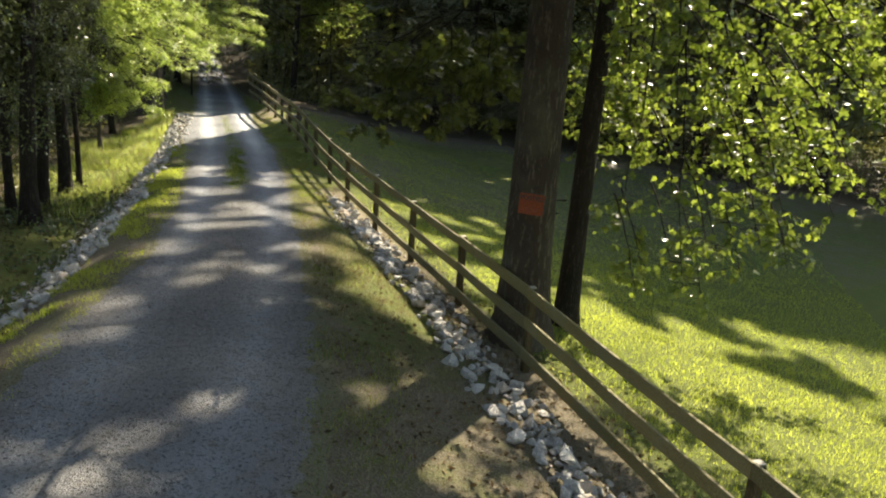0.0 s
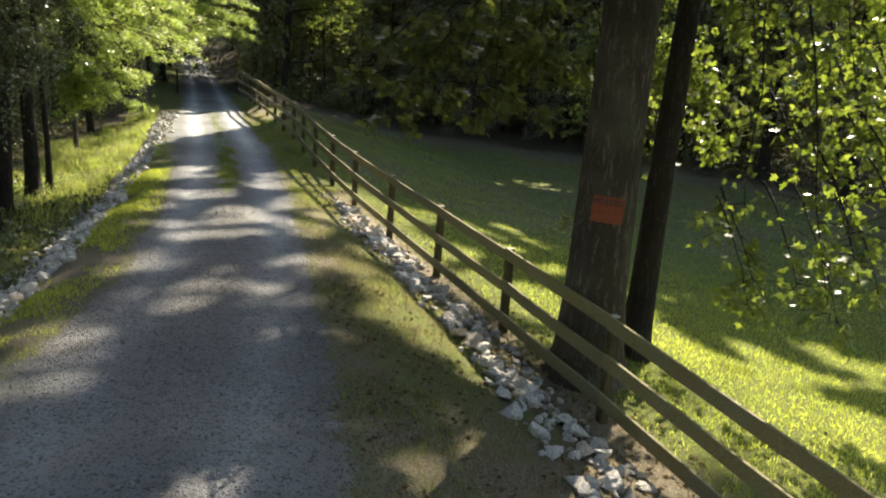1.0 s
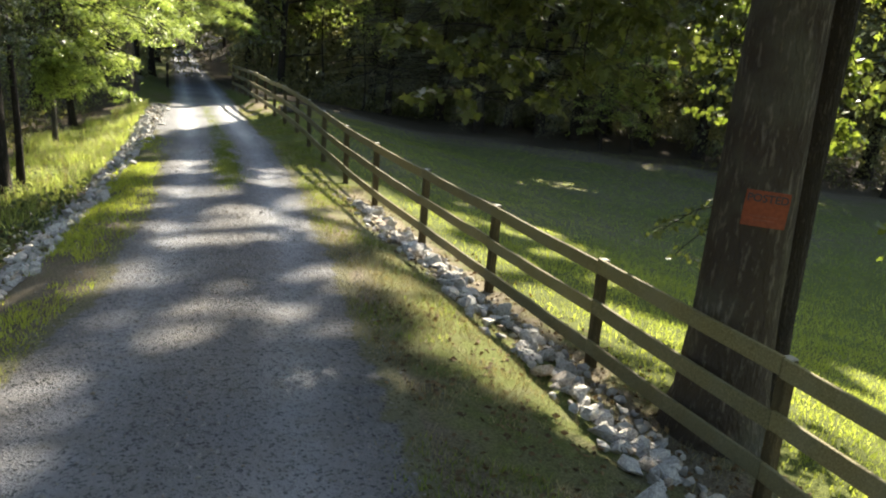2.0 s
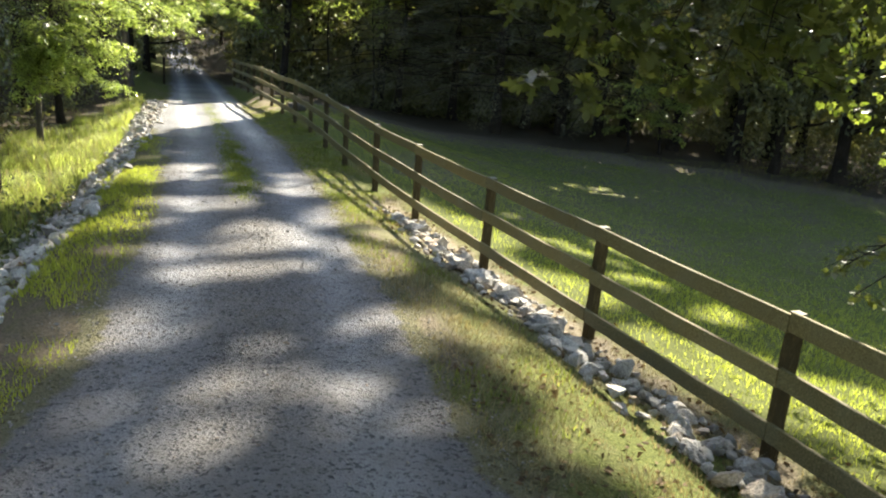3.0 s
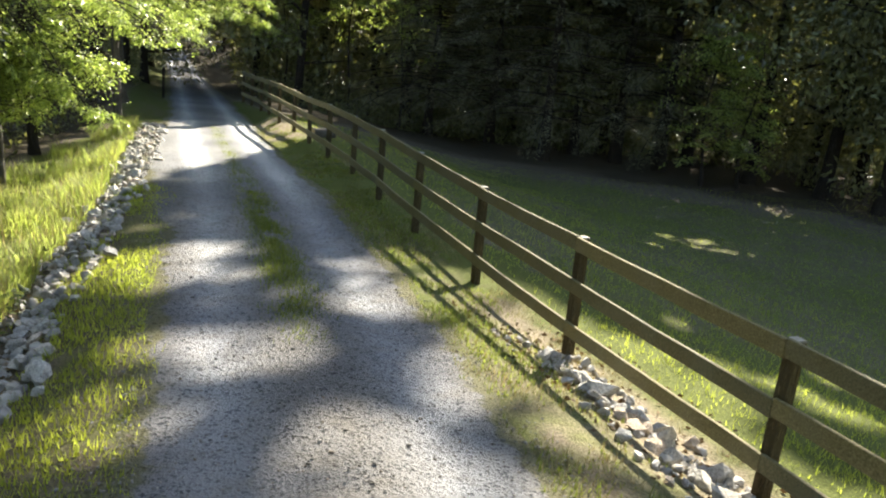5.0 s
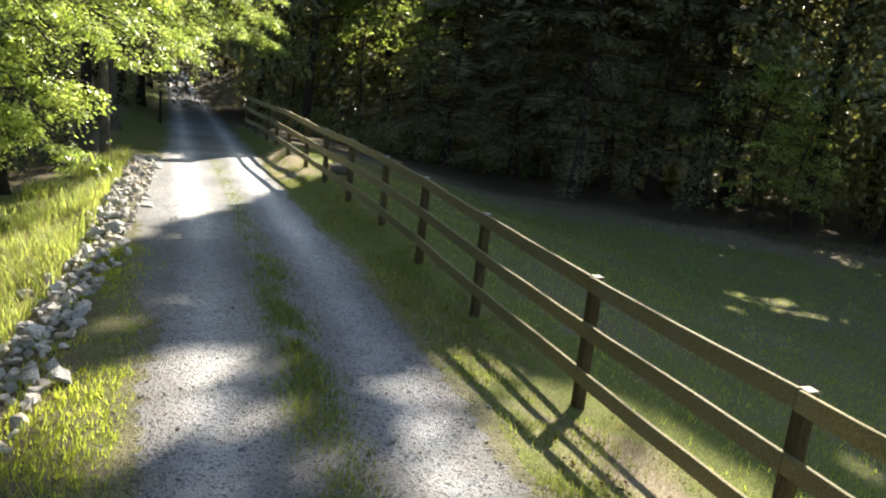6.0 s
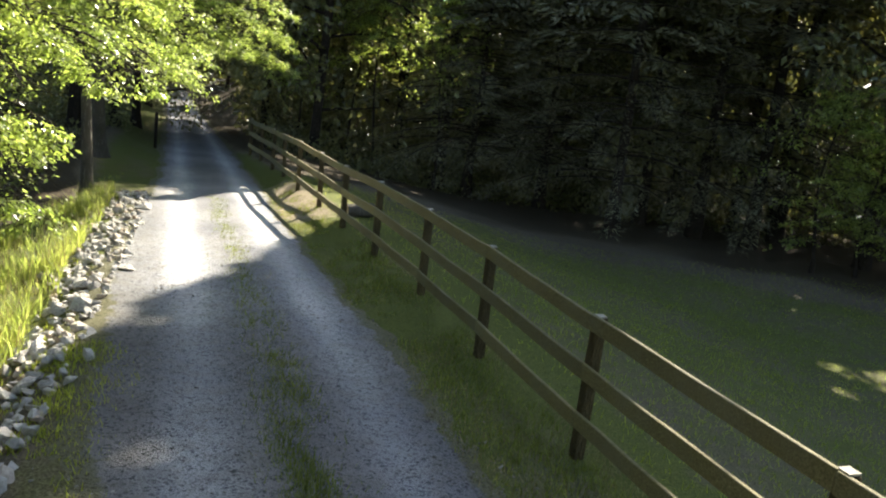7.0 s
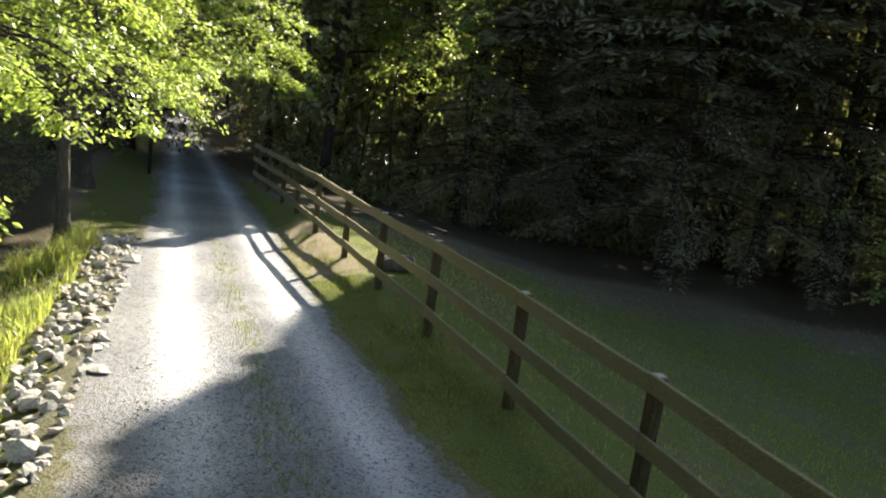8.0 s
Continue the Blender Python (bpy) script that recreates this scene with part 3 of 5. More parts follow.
def build_fence():
    rng = random.Random(5)
    fence = tagged(new("fence"), "weathered brown wooden post and board fence with three rails", "fence")
    pts = []
    for y in POST_Y:
        x = float(fence_x(y))
        pts.append(Vector((x, y, float(fence_z(y)))))
    fence.location = pts[7]
    tops = [1.17 + rng.uniform(-0.01, 0.02) + float(np.interp(p.y, [18, 22.5, 29, 32], [0.0, 0.05, 0.05, 0.0])) for p in pts]
    sides = []
    for i, p in enumerate(pts):
        d = (pts[min(i + 1, len(pts) - 1)] - pts[max(i - 1, 0)]).normalized()
        sides.append(Vector((-d.y, d.x, 0)).normalized())
        lean = (rng.uniform(-0.015, 0.015), -0.02 + rng.uniform(-0.015, 0.015))
        ob = part("post", post_bmesh(p - pts[7], tops[i], 0.1, lean, math.atan2(d.y, d.x) + rng.uniform(-0.06, 0.06), rng), POST_WOOD, fence)
        cap = bmesh.new()
        turn = Matrix.Translation(p - pts[7] + Vector((lean[0] * tops[i], lean[1] * tops[i], tops[i] + 0.004))) @ Matrix.Rotation(math.atan2(d.y, d.x), 4, "Z")
        bmesh.ops.create_cube(cap, size=1.0, matrix=turn @ Matrix.Diagonal((0.08, 0.08, 0.012, 1)))
        part("end_grain", cap, END_GRAIN, ob, "pale weathered end grain")
    for i in range(len(pts) - 1):
        wide = float(np.interp(pts[i].y, [8.5, 12], [0.15, 0.132]))
        for dz in (-0.056, -0.472, -0.888):
            out = 0.05 + 0.019
            a = pts[i] + sides[i] * out + Vector((0, 0, tops[i] + dz + rng.uniform(-0.012, 0.012))) - pts[7]
            b = pts[i + 1] + sides[i + 1] * out + Vector((0, 0, tops[i + 1] + dz + rng.uniform(-0.012, 0.012))) - pts[7]
            a += Vector((0, -0.022 * 0.5, 0))
            b += Vector((0, -0.022 * 0.5, 0))
            gap = (b - a).normalized() * 0.004
            part("rail", board(a + gap, b - gap, wide, 0.036, rng, rng.uniform(0, 0.012)), WOOD, fence)


build_fence()


# ---- trees ----
def limb_path(start, end, rng, n=7, wob=0.12, rise=0.0):
    a, b = np.array(start, float), np.array(end, float)
    t = np.linspace(0, 1, n)[:, None]
    p = a + (b - a) * t
    size = np.linalg.norm(b - a)
    k = rng.normal(size=(n, 3)) * wob * size * 0.25
    k[0] = 0
    p += np.cumsum(k, axis=0) * 0.35
    p[:, 2] += rise * np.sin(np.pi * t[:, 0] * 0.9)
    return p


def spray(centres, radius, per, rng, flat=0.6):
    """Points scattered in clumps round centres, with the way out of each clump."""
    c = np.repeat(centres, per, axis=0)
    d = rng.normal(size=c.shape)
    d /= np.linalg.norm(d, axis=1)[:, None]
    r = radius * rng.uniform(0.15, 1.0, len(c)) ** 0.6
    o = d * r[:, None]
    o[:, 2] *= flat
    return c + o, d


def open_sky(p, keep_below=None):
    """Drops the points that would shade a sunlit place; those below a height stay."""
    m = ~sunny(p[:, 0], p[:, 1], p[:, 2])
    if keep_below is not None:
        m |= p[:, 2] < keep_below
    return m


def tree(name, label, base, tall, radius, mat, leaf_mat, leaf, clumps, per, crown_low, crown_wide, seed, lean=(0, 0), low_limbs=(), keep_below=None,
         sides=12, clump_r=0.9, flare=1.6, group="", limbs=10, drop=0.55, clear=False, wob=0.12, rough=0.16):
    """A broadleaved tree: tapered trunk, limbs, and a crown of leaf clumps with gaps where the sun shines through."""
    rng = np.random.default_rng(seed)
    bx, by = base
    bz = h1(bx, by) - 0.08
    free = unlit_height(bx, by, bz, tall) if by > 30 else tall
    if free < tall:
        tall = max(free * 1.05, 4.5)
        crown_low = min(crown_low, tall * 0.3)
    ob = tagged(new(name), label, "tree", group)
    ob.location = (bx, by, bz)
    o = np.array([bx, by, bz])
    n = 16
    t = np.linspace(0, 1, n) ** 1.35
    trunk = np.stack([lean[0] * t * tall + wob * np.sin(t * 7 + seed), lean[1] * t * tall + wob * np.cos(t * 6 + seed * 2) - wob * np.cos(seed * 2), t * tall * 0.92], 1)
    trunk[:, 0] -= trunk[0, 0]
    trunk[:, 1] -= trunk[0, 1]
    rad = radius * (1 - 0.8 * t) * (1 + (flare - 1) * np.exp(-t * tall / 0.45))
    if by > 30:
        fork = np.clip((trunk[:, 2] - 0.5 * (by - 13)) / 3.0, 0, 1)
        rad = rad * (1 - 0.88 * fork)
        trunk[:, 0] += fork * 0.35 * np.sin(trunk[:, 2] * 1.1 + seed)
    part("trunk", mesh_of("trunk", *tube(trunk, rad, sides, seed, rough), mat), mat, ob)
    centres = []
    for q in range(limbs):
        f = crown_low / tall + (0.95 - crown_low / tall) * (q + rng.uniform(0, 0.8)) / limbs
        f = min(f, 0.93)
        z = f * tall * 0.92
        a = np.array([np.interp(z, trunk[:, 2], trunk[:, k]) for k in range(3)])
        az = q * 2.4 + rng.uniform(-0.5, 0.5)
        out = crown_wide * (0.55 + 0.45 * math.sin(math.pi * min(1, (f - crown_low / tall) / (1 - crown_low / tall) * 0.8 + 0.2))) * rng.uniform(0.7, 1.0)
        e = a + np.array([math.cos(az) * out, math.sin(az) * out, out * rng.uniform(0.1, 0.5)])
        p = limb_path(a, e, rng)
        r0 = np.interp(z, trunk[:, 2], rad) * 0.45
        glad = sunny(*(p[3:4] + o).T)[0] and (p[3, 2] + o[2] > 4) and (by > 30 or leaf > 0.28)
        wx, wy, wz = p[-1] + o
        low = clear and (lateral(wx, wy) > -4.2) and wz < 6.5
        if not glad and not low:
            part("limb", mesh_of("limb", *tube(p, np.linspace(r0, 0.012, len(p)), 6), mat), mat, ob)
        for s in np.linspace(0.3, 1.0, max(2, clumps // limbs)):
            c = p[0] + (np.array([np.interp(s, np.linspace(0, 1, len(p)), p[:, k]) for k in range(3)]) - p[0])
            centres.append(c + rng.normal(size=3) * np.array([0.8, 0.8, 0.6]) * clump_r)
    for a, e, k, r in low_limbs:
        p = limb_path(np.array(a) - o, np.array(e) - o, rng, 9, 0.10, 0.25)
        pieces = [tube(p, np.linspace(r, 0.006, len(p)), 6)]
        for s in np.linspace(0.35, 1.0, k):
            c = np.array([np.interp(s, np.linspace(0, 1, len(p)), p[:, w]) for w in range(3)])
            tip = c + rng.normal(size=3) * np.array([0.35, 0.35, 0.2]) + np.array([0, 0, -0.15])
            tw = limb_path(c, tip, rng, 4, 0.15)
            pieces.append(tube(tw, np.linspace(max(r * 0.25, 0.008), 0.004, 4), 4))
        v, f = joined(pieces)
        part("limb", mesh_of("limb", v, f, mat), mat, ob)
    centres = np.array(centres)
    if leaf > 0.3:
        below = centres[:, 2] + bz < 6.0
        centres = np.concatenate([np.repeat(centres[below], 2, axis=0), centres[~below]])
    pos, way = spray(centres, clump_r, per, rng)
    along = way * 0.7 + rng.normal(size=way.shape) * 0.5 + np.array([[0, 0, -drop]])
    step = along / np.linalg.norm(along, axis=1)[:, None] * leaf
    keep = open_sky(pos + o, keep_below) & open_sky(pos + o + step * 0.5, keep_below) & open_sky(pos + o + step, keep_below)
    if clear:
        wx, wy, wz = (pos + o).T
        keep &= ~((lateral(wx, wy) > np.interp(wy, [20, 24, 36], [-3.6, -2.4, -1.0])) & (wz < 6))
    pos, along = pos[keep], along[keep]
    fine = np.where((pos[:, 2] + bz < 6.0) & (leaf > 0.3), 0.5, 1.0)
    me = blades_mesh("crown", pos, leaf * fine * rng.uniform(0.65, 1.25, len(pos)), along, leaf_mat, rng=rng)
    part("crown", me, leaf_mat, ob)
    return ob, o, rng


def twig_leaves(ob, o, rng, sprays, leaf, leaf_mat, per, radius, droop=0.8, width=0.7, lobed=False, gaps=0.0, clumped=0.0):
    """Hanging leafy twigs: each spray runs from one point to another and carries leaves along it."""
    pieces, pos, way = [], [], []
    for a, b, n in sprays:
        a, b = np.array(a) - o, np.array(b) - o
        p = limb_path(a, b, rng, 8, 0.10, 0.15)
        pieces.append(tube(p, np.linspace(0.013, 0.004, len(p)), 5))
        for _ in range(n):
            s = rng.uniform(0.1, 1.0) ** 0.8
            c = np.array([np.interp(s, np.linspace(0, 1, len(p)), p[:, k]) for k in range(3)])
            az = rng.uniform(0, 2 * np.pi)
            ln = radius * rng.uniform(0.4, 1.0)
            e = c + np.array([math.cos(az) * ln, math.sin(az) * ln, -rng.uniform(0.0, 0.6) * ln])
            pieces.append(tube(np.array([c, (c + e) / 2 + [0, 0, 0.03], e]), [0.006, 0.004, 0.002], 3))
            u = np.sort(rng.uniform(0.15, 1.05, per))
            pos.append(c + (e - c) * u[:, None] + rng.normal(size=(per, 3)) * 0.035)
            d = (e - c) / ln
            if lobed:
                way.append(d * 0.5 + rng.normal(size=(per, 3)) * 0.55 + np.array([[0, 0, -droop * 0.6]]))
            else:
                across = np.array([-d[1], d[0], 0.0]) * np.where(np.arange(per) % 2, 1, -1)[:, None]
                way.append(d * 0.6 + across * 0.75 + rng.normal(size=(per, 3)) * 0.28 + np.array([[0, 0, -droop * 0.45]]))
    v, f = joined(pieces)
    part("twig_work", mesh_of("twig_work", v, f, DARK_BARK), DARK_BARK, ob)["kind"] = "stuff"
    pos, way = np.concatenate(pos), np.concatenate(way)
    if gaps:
        keep = open_sky(pos + o) | (rng.uniform(0, 1, len(pos)) > gaps)
        pos, way = pos[keep], way[keep]
    if clumped:
        wx, wy, wz = (pos + o).T
        n = vnoise((wx + 0.6 * wy) / 0.62, (wz + 0.3 * wy) / 0.36, 31) * 0.7 + vnoise((wy - 0.5 * wx) / 0.5, wz / 0.3, 32) * 0.3
        keep = (n > 0.47) | (rng.uniform(0, 1, len(pos)) > clumped)
        pos, way = pos[keep], way[keep]
    size = leaf * rng.uniform(0.6, 1.2, len(pos))
    me = lobed_mesh("foliage", pos, size, way, leaf_mat, rng) if lobed else blades_mesh("foliage", pos, size, way, leaf_mat, width, 0.12, rng, 0.5)
    part("foliage", me, leaf_mat, ob)


def conifer(label, base, tall, radius, wide, low, seed, group="hemlocks at the wood's edge", whorls=22, per=7):
    """A hemlock: straight trunk and tiers of drooping boughs with flat sprays of needles."""
    rng = np.random.default_rng(seed)
    bx, by = base
    bz = h1(bx, by) - 0.08
    o = np.array([bx, by, bz])
    tall = max(min(tall, unlit_height(bx, by, bz, tall) * 1.05), 5.0)
    ob = tagged(new("conifer"), label, "tree", group)
    ob.location = o
    t = np.linspace(0, 1, 12)
    trunk = np.stack([0.1 * np.sin(t * 3 + seed), 0.1 * np.cos(t * 4 + seed) - 0.1 * math.cos(seed), t * tall], 1)
    part("trunk", mesh_of("trunk", *tube(trunk, radius * (1 - 0.93 * t) * (1 + 0.5 * np.exp(-t * tall / 0.4)), 10, seed, 0.12), DARK_BARK), DARK_BARK, ob)
    pieces = []
    pos, way, size = [], [], []
    for w in range(whorls):
        f = w / whorls
        z = low + (tall * 0.98 - low) * f
        reach = wide * (1 - f) ** 0.8 + 0.25
        for q in range(per):
            az = q * 2 * math.pi / per + w * 0.9 + rng.uniform(-0.3, 0.3)
            ln = reach * rng.uniform(0.55, 1.2)
            a = np.array([0, 0, z + rng.uniform(-0.2, 0.2)])
            s = np.linspace(0, 1, 7)[:, None]
            p = a + np.array([[math.cos(az), math.sin(az), 0]]) * ln * s + np.array([[0, 0, 1.0]]) * (0.12 * ln * s - (0.24 + 0.08 * (1 - f)) * ln * s ** 2)
            pieces.append(tube(p, np.linspace(0.012 + 0.016 * ln / 3, 0.004, 7), 4))
            n = int(80 + 70 * ln) if z < 6.5 else int(22 + 14 * ln)
            u = rng.uniform(0.12, 1.0, n)
            c = np.stack([np.interp(u, s[:, 0], p[:, k]) for k in range(3)], 1)
            sgn = rng.choice([-1, 1], n)
            sd = np.array([-math.sin(az), math.cos(az), 0])
            out = np.array([math.cos(az), math.sin(az), -0.25])
            d = sd[None] * sgn[:, None] * 0.9 + out[None] * 0.75 + rng.normal(size=(n, 3)) * 0.22 + np.array([[0, 0, -0.15]])
            ext = (0.12 + 0.62 * u * (1 - u) * 2) * (0.6 + 0.4 * ln / 2)
            off = rng.uniform(0, 1, n) * ext
            pos.append(c + d * off[:, None] * 0.9 + np.array([[0, 0, -1.0]]) * (off ** 2)[:, None] * 0.5)
            way.append(d)
            size.append(np.full(n, 0.13 if z < 6.5 else 0.44) * rng.uniform(0.6, 1.2, n))
    v, f = joined(pieces)
    part("branch_work", mesh_of("branch_work", v, f, DARK_BARK), DARK_BARK, ob)["kind"] = "stuff"
    pos, way, size = np.concatenate(pos), np.concatenate(way), np.concatenate(size)
    keep = open_sky(pos + o) & open_sky(pos + o + way * size[:, None] * 0.8)
    part("bough_layer", blades_mesh("bough_layer", pos[keep], size[keep], way[keep], NEEDLES, 0.3, 0.05, rng, 0.7), NEEDLES, ob)
    return ob


# the two trees beside the fence
oak, o1, r1 = tree("oak_tree", "tall grey-brown oak trunk with an orange marker beside the fence", (2.08, 10.5), 19, 0.355, OAK_BARK, MAPLE, 0.34, 420, 80, 5.4, 7.5, 3,
                   lean=(0.0, 0.0), keep_below=0, sides=24, flare=1.5, wob=0.02, rough=0.08, limbs=30, clump_r=1.2,
                   low_limbs=[((1.9, 9.1, 5.6), (-0.6, 12.6, 2.6), 6, 0.05), ((2.0, 9.1, 6.2), (2.6, 14.8, 2.4), 6, 0.05)])
twig_leaves(oak, o1, r1, [((0.9, 11.4, 3.4), (-0.5, 12.4, 1.55), 19), ((0.7, 11.0, 3.2), (0.6, 12.3, 1.7), 19), ((1.2, 12.4, 3.3), (1.4, 13.6, 2.0), 18),
                          ((0.4, 12.2, 3.2), (-1.0, 11.6, 2.0), 16), ((1.6, 13.0, 3.4), (3.2, 14.4, 0.7), 19), ((2.2, 13.0, 3.2), (2.7, 14.6, 1.7), 18),
                          ((2.4, 13.4, 3.0), (3.6, 14.0, 1.2), 16), ((1.0, 12.6, 3.2), (0.2, 14.0, 2.2), 18), ((1.9, 12.6, 3.3), (2.0, 13.8, 1.9), 18), ((0.2, 12.0, 3.0), (-0.7, 12.5, 1.35), 21), ((0.5, 12.0, 3.0), (0.0, 12.6, 1.5), 21), ((0.9, 12.2, 3.0), (0.5, 12.6, 1.35), 21), ((1.2, 12.2, 3.0), (1.0, 12.8, 1.5), 21), ((3.0, 13.4, 2.6), (4.2, 14.2, 1.0), 18)], 0.13, MAPLE, 12, 0.55, lobed=True, gaps=0.75)
twig_leaves(oak, o1, r1, [((2.6, 12.3, 0.55), (1.75, 12.7, -0.05), 9), ((2.5, 12.4, 0.3), (2.0, 12.9, -0.3), 6)], 0.075, MAPLE, 9, 0.32, lobed=True)
ash, o2, r2 = tree("maple_tree", "slender dark-barked maple leaning behind the oak", (2.76, 11.5), 15, 0.175, DARK_BARK, MAPLE, 0.34, 60, 40, 6.5, 4.5, 9,
                   lean=(0.016, 0.01), keep_below=0, sides=16, flare=1.5, wob=0.02, rough=0.1, limbs=14,
                   low_limbs=[((2.8, 11.5, 4.0), (5.4, 9.6, 3.0), 6, 0.045), ((2.8, 11.5, 4.6), (4.6, 12.6, 2.9), 6, 0.045), ((2.8, 11.5, 4.2), (3.2, 15.2, 3.0), 6, 0.04)])
LOW_BOUGHS = [
    ((3.4, 10.8, 3.4), (3.1, 9.0, 1.3), 14), ((3.8, 10.6, 3.4), (3.8, 8.5, 0.6), 18), ((4.2, 10.4, 3.4), (4.6, 8.9, 1.0), 18),
    ((4.4, 10.2, 3.3), (5.6, 9.2, 1.2), 18), ((4.2, 11.2, 3.2), (4.0, 10.0, 1.7), 17), ((4.0, 11.8, 3.2), (3.9, 13.4, 1.5), 16),
    ((4.8, 10.0, 3.2), (5.4, 8.4, 1.9), 17), ((4.6, 11.0, 3.3), (5.8, 10.6, 1.6), 17), ((5.2, 9.8, 3.2), (6.6, 9.4, 1.5), 16),
    ((3.4, 11.6, 3.4), (3.3, 10.6, 2.1), 12)]
HIGH_BOUGHS = [
    ((3.0, 10.6, 3.9), (3.0, 9.2, 2.7), 14), ((3.8, 9.8, 4.0), (4.2, 8.2, 2.4), 18), ((4.8, 9.4, 4.0), (5.2, 8.0, 2.8), 18),
    ((3.4, 9.2, 3.8), (3.3, 7.8, 2.6), 14), ((5.6, 9.6, 3.8), (6.6, 8.4, 2.4), 16), ((2.9, 14.6, 3.0), (2.0, 16.0, 1.3), 14),
    ((3.0, 14.6, 3.0), (2.6, 16.0, 0.95), 16), ((3.2, 14.8, 2.8), (3.2, 16.0, 0.55), 17), ((3.4, 14.8, 3.0), (3.5, 16.1, 1.1), 16),
    ((3.6, 14.8, 3.2), (3.9, 16.0, 1.7), 14), ((3.0, 15.0, 3.2), (2.9, 16.2, 1.9), 13)]
deep = np.random.default_rng(23)
for _ in range(34):
    end = np.array([deep.uniform(3.2, 7.8), deep.uniform(11.8, 14.2), deep.uniform(0.7, 3.6)])
    HIGH_BOUGHS.append((end + np.array([-0.5, 0.9, 1.0]) * deep.uniform(0.6, 1.3), end, 15))
for _ in range(16):
    end = np.array([deep.uniform(3.3, 5.6), deep.uniform(8.4, 9.8), deep.uniform(0.15, 1.9)])
    LOW_BOUGHS.append((end + np.array([-0.3, 0.9, 1.1]) * deep.uniform(0.6, 1.2), end, 13))
twig_leaves(ash, o2, r2, LOW_BOUGHS, 0.092, SUN_MAPLE, 14, 0.5, lobed=True, gaps=0.78)
twig_leaves(ash, o2, r2, HIGH_BOUGHS, 0.092, SUN_MAPLE, 14, 0.5, lobed=True, gaps=0.3)

# the orange marker on the oak
sign = tagged(new("notice_sign"), "small faded orange notice reading POSTED on the oak", "sign")
sign.matrix_basis = pose(2.05, 10.145, 0.93, 90, 2, -6)
bm = bmesh.new()
g = bmesh.ops.create_grid(bm, x_segments=8, y_segments=6, size=0.5)
for v in bm.verts:
    v.co = Vector((v.co.x * 0.33, v.co.y * 0.28, -0.25 * (v.co.x * 0.33) ** 2 + 0.004 * math.sin(v.co.y * 9)))
plate = part("plate", bm, SIGN, sign)
plate.modifiers.new("thick", "SOLIDIFY").thickness = 0.003
txt = bpy.data.curves.new("lettering", "FONT")
txt.body, txt.size, txt.align_x, txt.extrude, txt.offset = "POSTED", 0.085, "CENTER", 0.0015, 0.0015
txt.materials.append(INK)
lettering = new("lettering", txt)
lettering.parent = sign
lettering.matrix_basis = Matrix.Translation((0.0, 0.055, 0.005))
for n, (w, h, yy) in enumerate([(0.2, 0.012, -0.06), (0.16, 0.012, -0.09)]):
    bm = bmesh.new()
    bmesh.ops.create_cube(bm, size=1.0, matrix=Matrix.Translation((0.0, yy, 0.002)) @ Matrix.Diagonal((w, h, 0.003, 1)))
    part("print_bar", bm, FADED, sign)


def tree_row(spots, kind, label, group, **kw):
    for n, (x, y, tall, r) in enumerate(spots):
        args = dict(kw)
        seed = args.pop("seed") + n
        tree(kind, label, (x, y), tall, r, args.pop("bark", DARK_BARK), args.pop("leaf_mat", WOODS), args.pop("leaf", 0.36), args.pop("clumps", 60),
             args.pop("per", 46), args.pop("crown_low", 3.5), args.pop("crown_wide", 4.5), seed, group=group, **args)


# the woods ahead and to the side of the field
for n, (x, y) in enumerate([(-1.6, 42.8), (1.4, 44.2), (-6.6, 46.6), (4.4, 45.5), (-4.0, 46.5), (2.9, 43.6)]):
    conifer("dark green hemlock with drooping boughs at the field's edge", (x, y), 25 + (n * 37 % 5), 0.2, 4.6, 1.9, 60 + n)
tree_row([(6.2, 42.5, 29, 0.2), (8.3, 40.6, 31, 0.24), (9.4, 38.5, 28, 0.16), (11.5, 37.6, 31, 0.25), (14.0, 34.6, 30, 0.2), (5.0, 48.0, 31, 0.2), (10.5, 43.0, 31, 0.2),
          (15, 39.5, 31, 0.25), (-0.3, 45.8, 27, 0.2), (1.2, 48.0, 30, 0.2), ],
         "forest_tree", "tall dark broadleaved tree at the edge of the woods", "trees at the field's edge", seed=100, crown_low=1.8, clumps=150, per=46, limbs=24,
         clump_r=1.3, leaf=0.52, sides=9)
tree_row([(17.0, 31.0, 30, 0.24), (20.0, 26.0, 29, 0.22), (22.5, 20.0, 29, 0.22), (24.0, 13.0, 28, 0.22), (25.0, 6.0, 28, 0.22), (19.5, 34.5, 31, 0.22), (24, 27, 30, 0.2)],
         "forest_tree", "tall broadleaved tree beside the field", "trees at the field's edge", seed=130, crown_low=2.4, clumps=110, per=34, limbs=18, clump_r=1.5, leaf=0.6, sides=8)
tree_row([(-13.0, 48.5, 29, 0.2), (-8.0, 49.0, 31, 0.25), (-3.0, 51.0, 31, 0.2), (-10.5, 55.0, 31, 0.25), (-5.0, 57.0, 31, 0.2), (-14.5, 60.0, 31, 0.2), (-18.5, 62, 28, 0.2),
          (-21.5, 71, 26, 0.2), (-31.5, 74, 26, 0.2), (-27, 84, 26, 0.2), (-36, 78, 26, 0.2), (-32, 92, 26, 0.2)],
         "forest_tree", "tall woodland tree where the drive enters the woods", "trees in the woods", seed=200, crown_low=1.6, clumps=140, per=42, limbs=24, sides=8, leaf=0.62, clump_r=1.5)
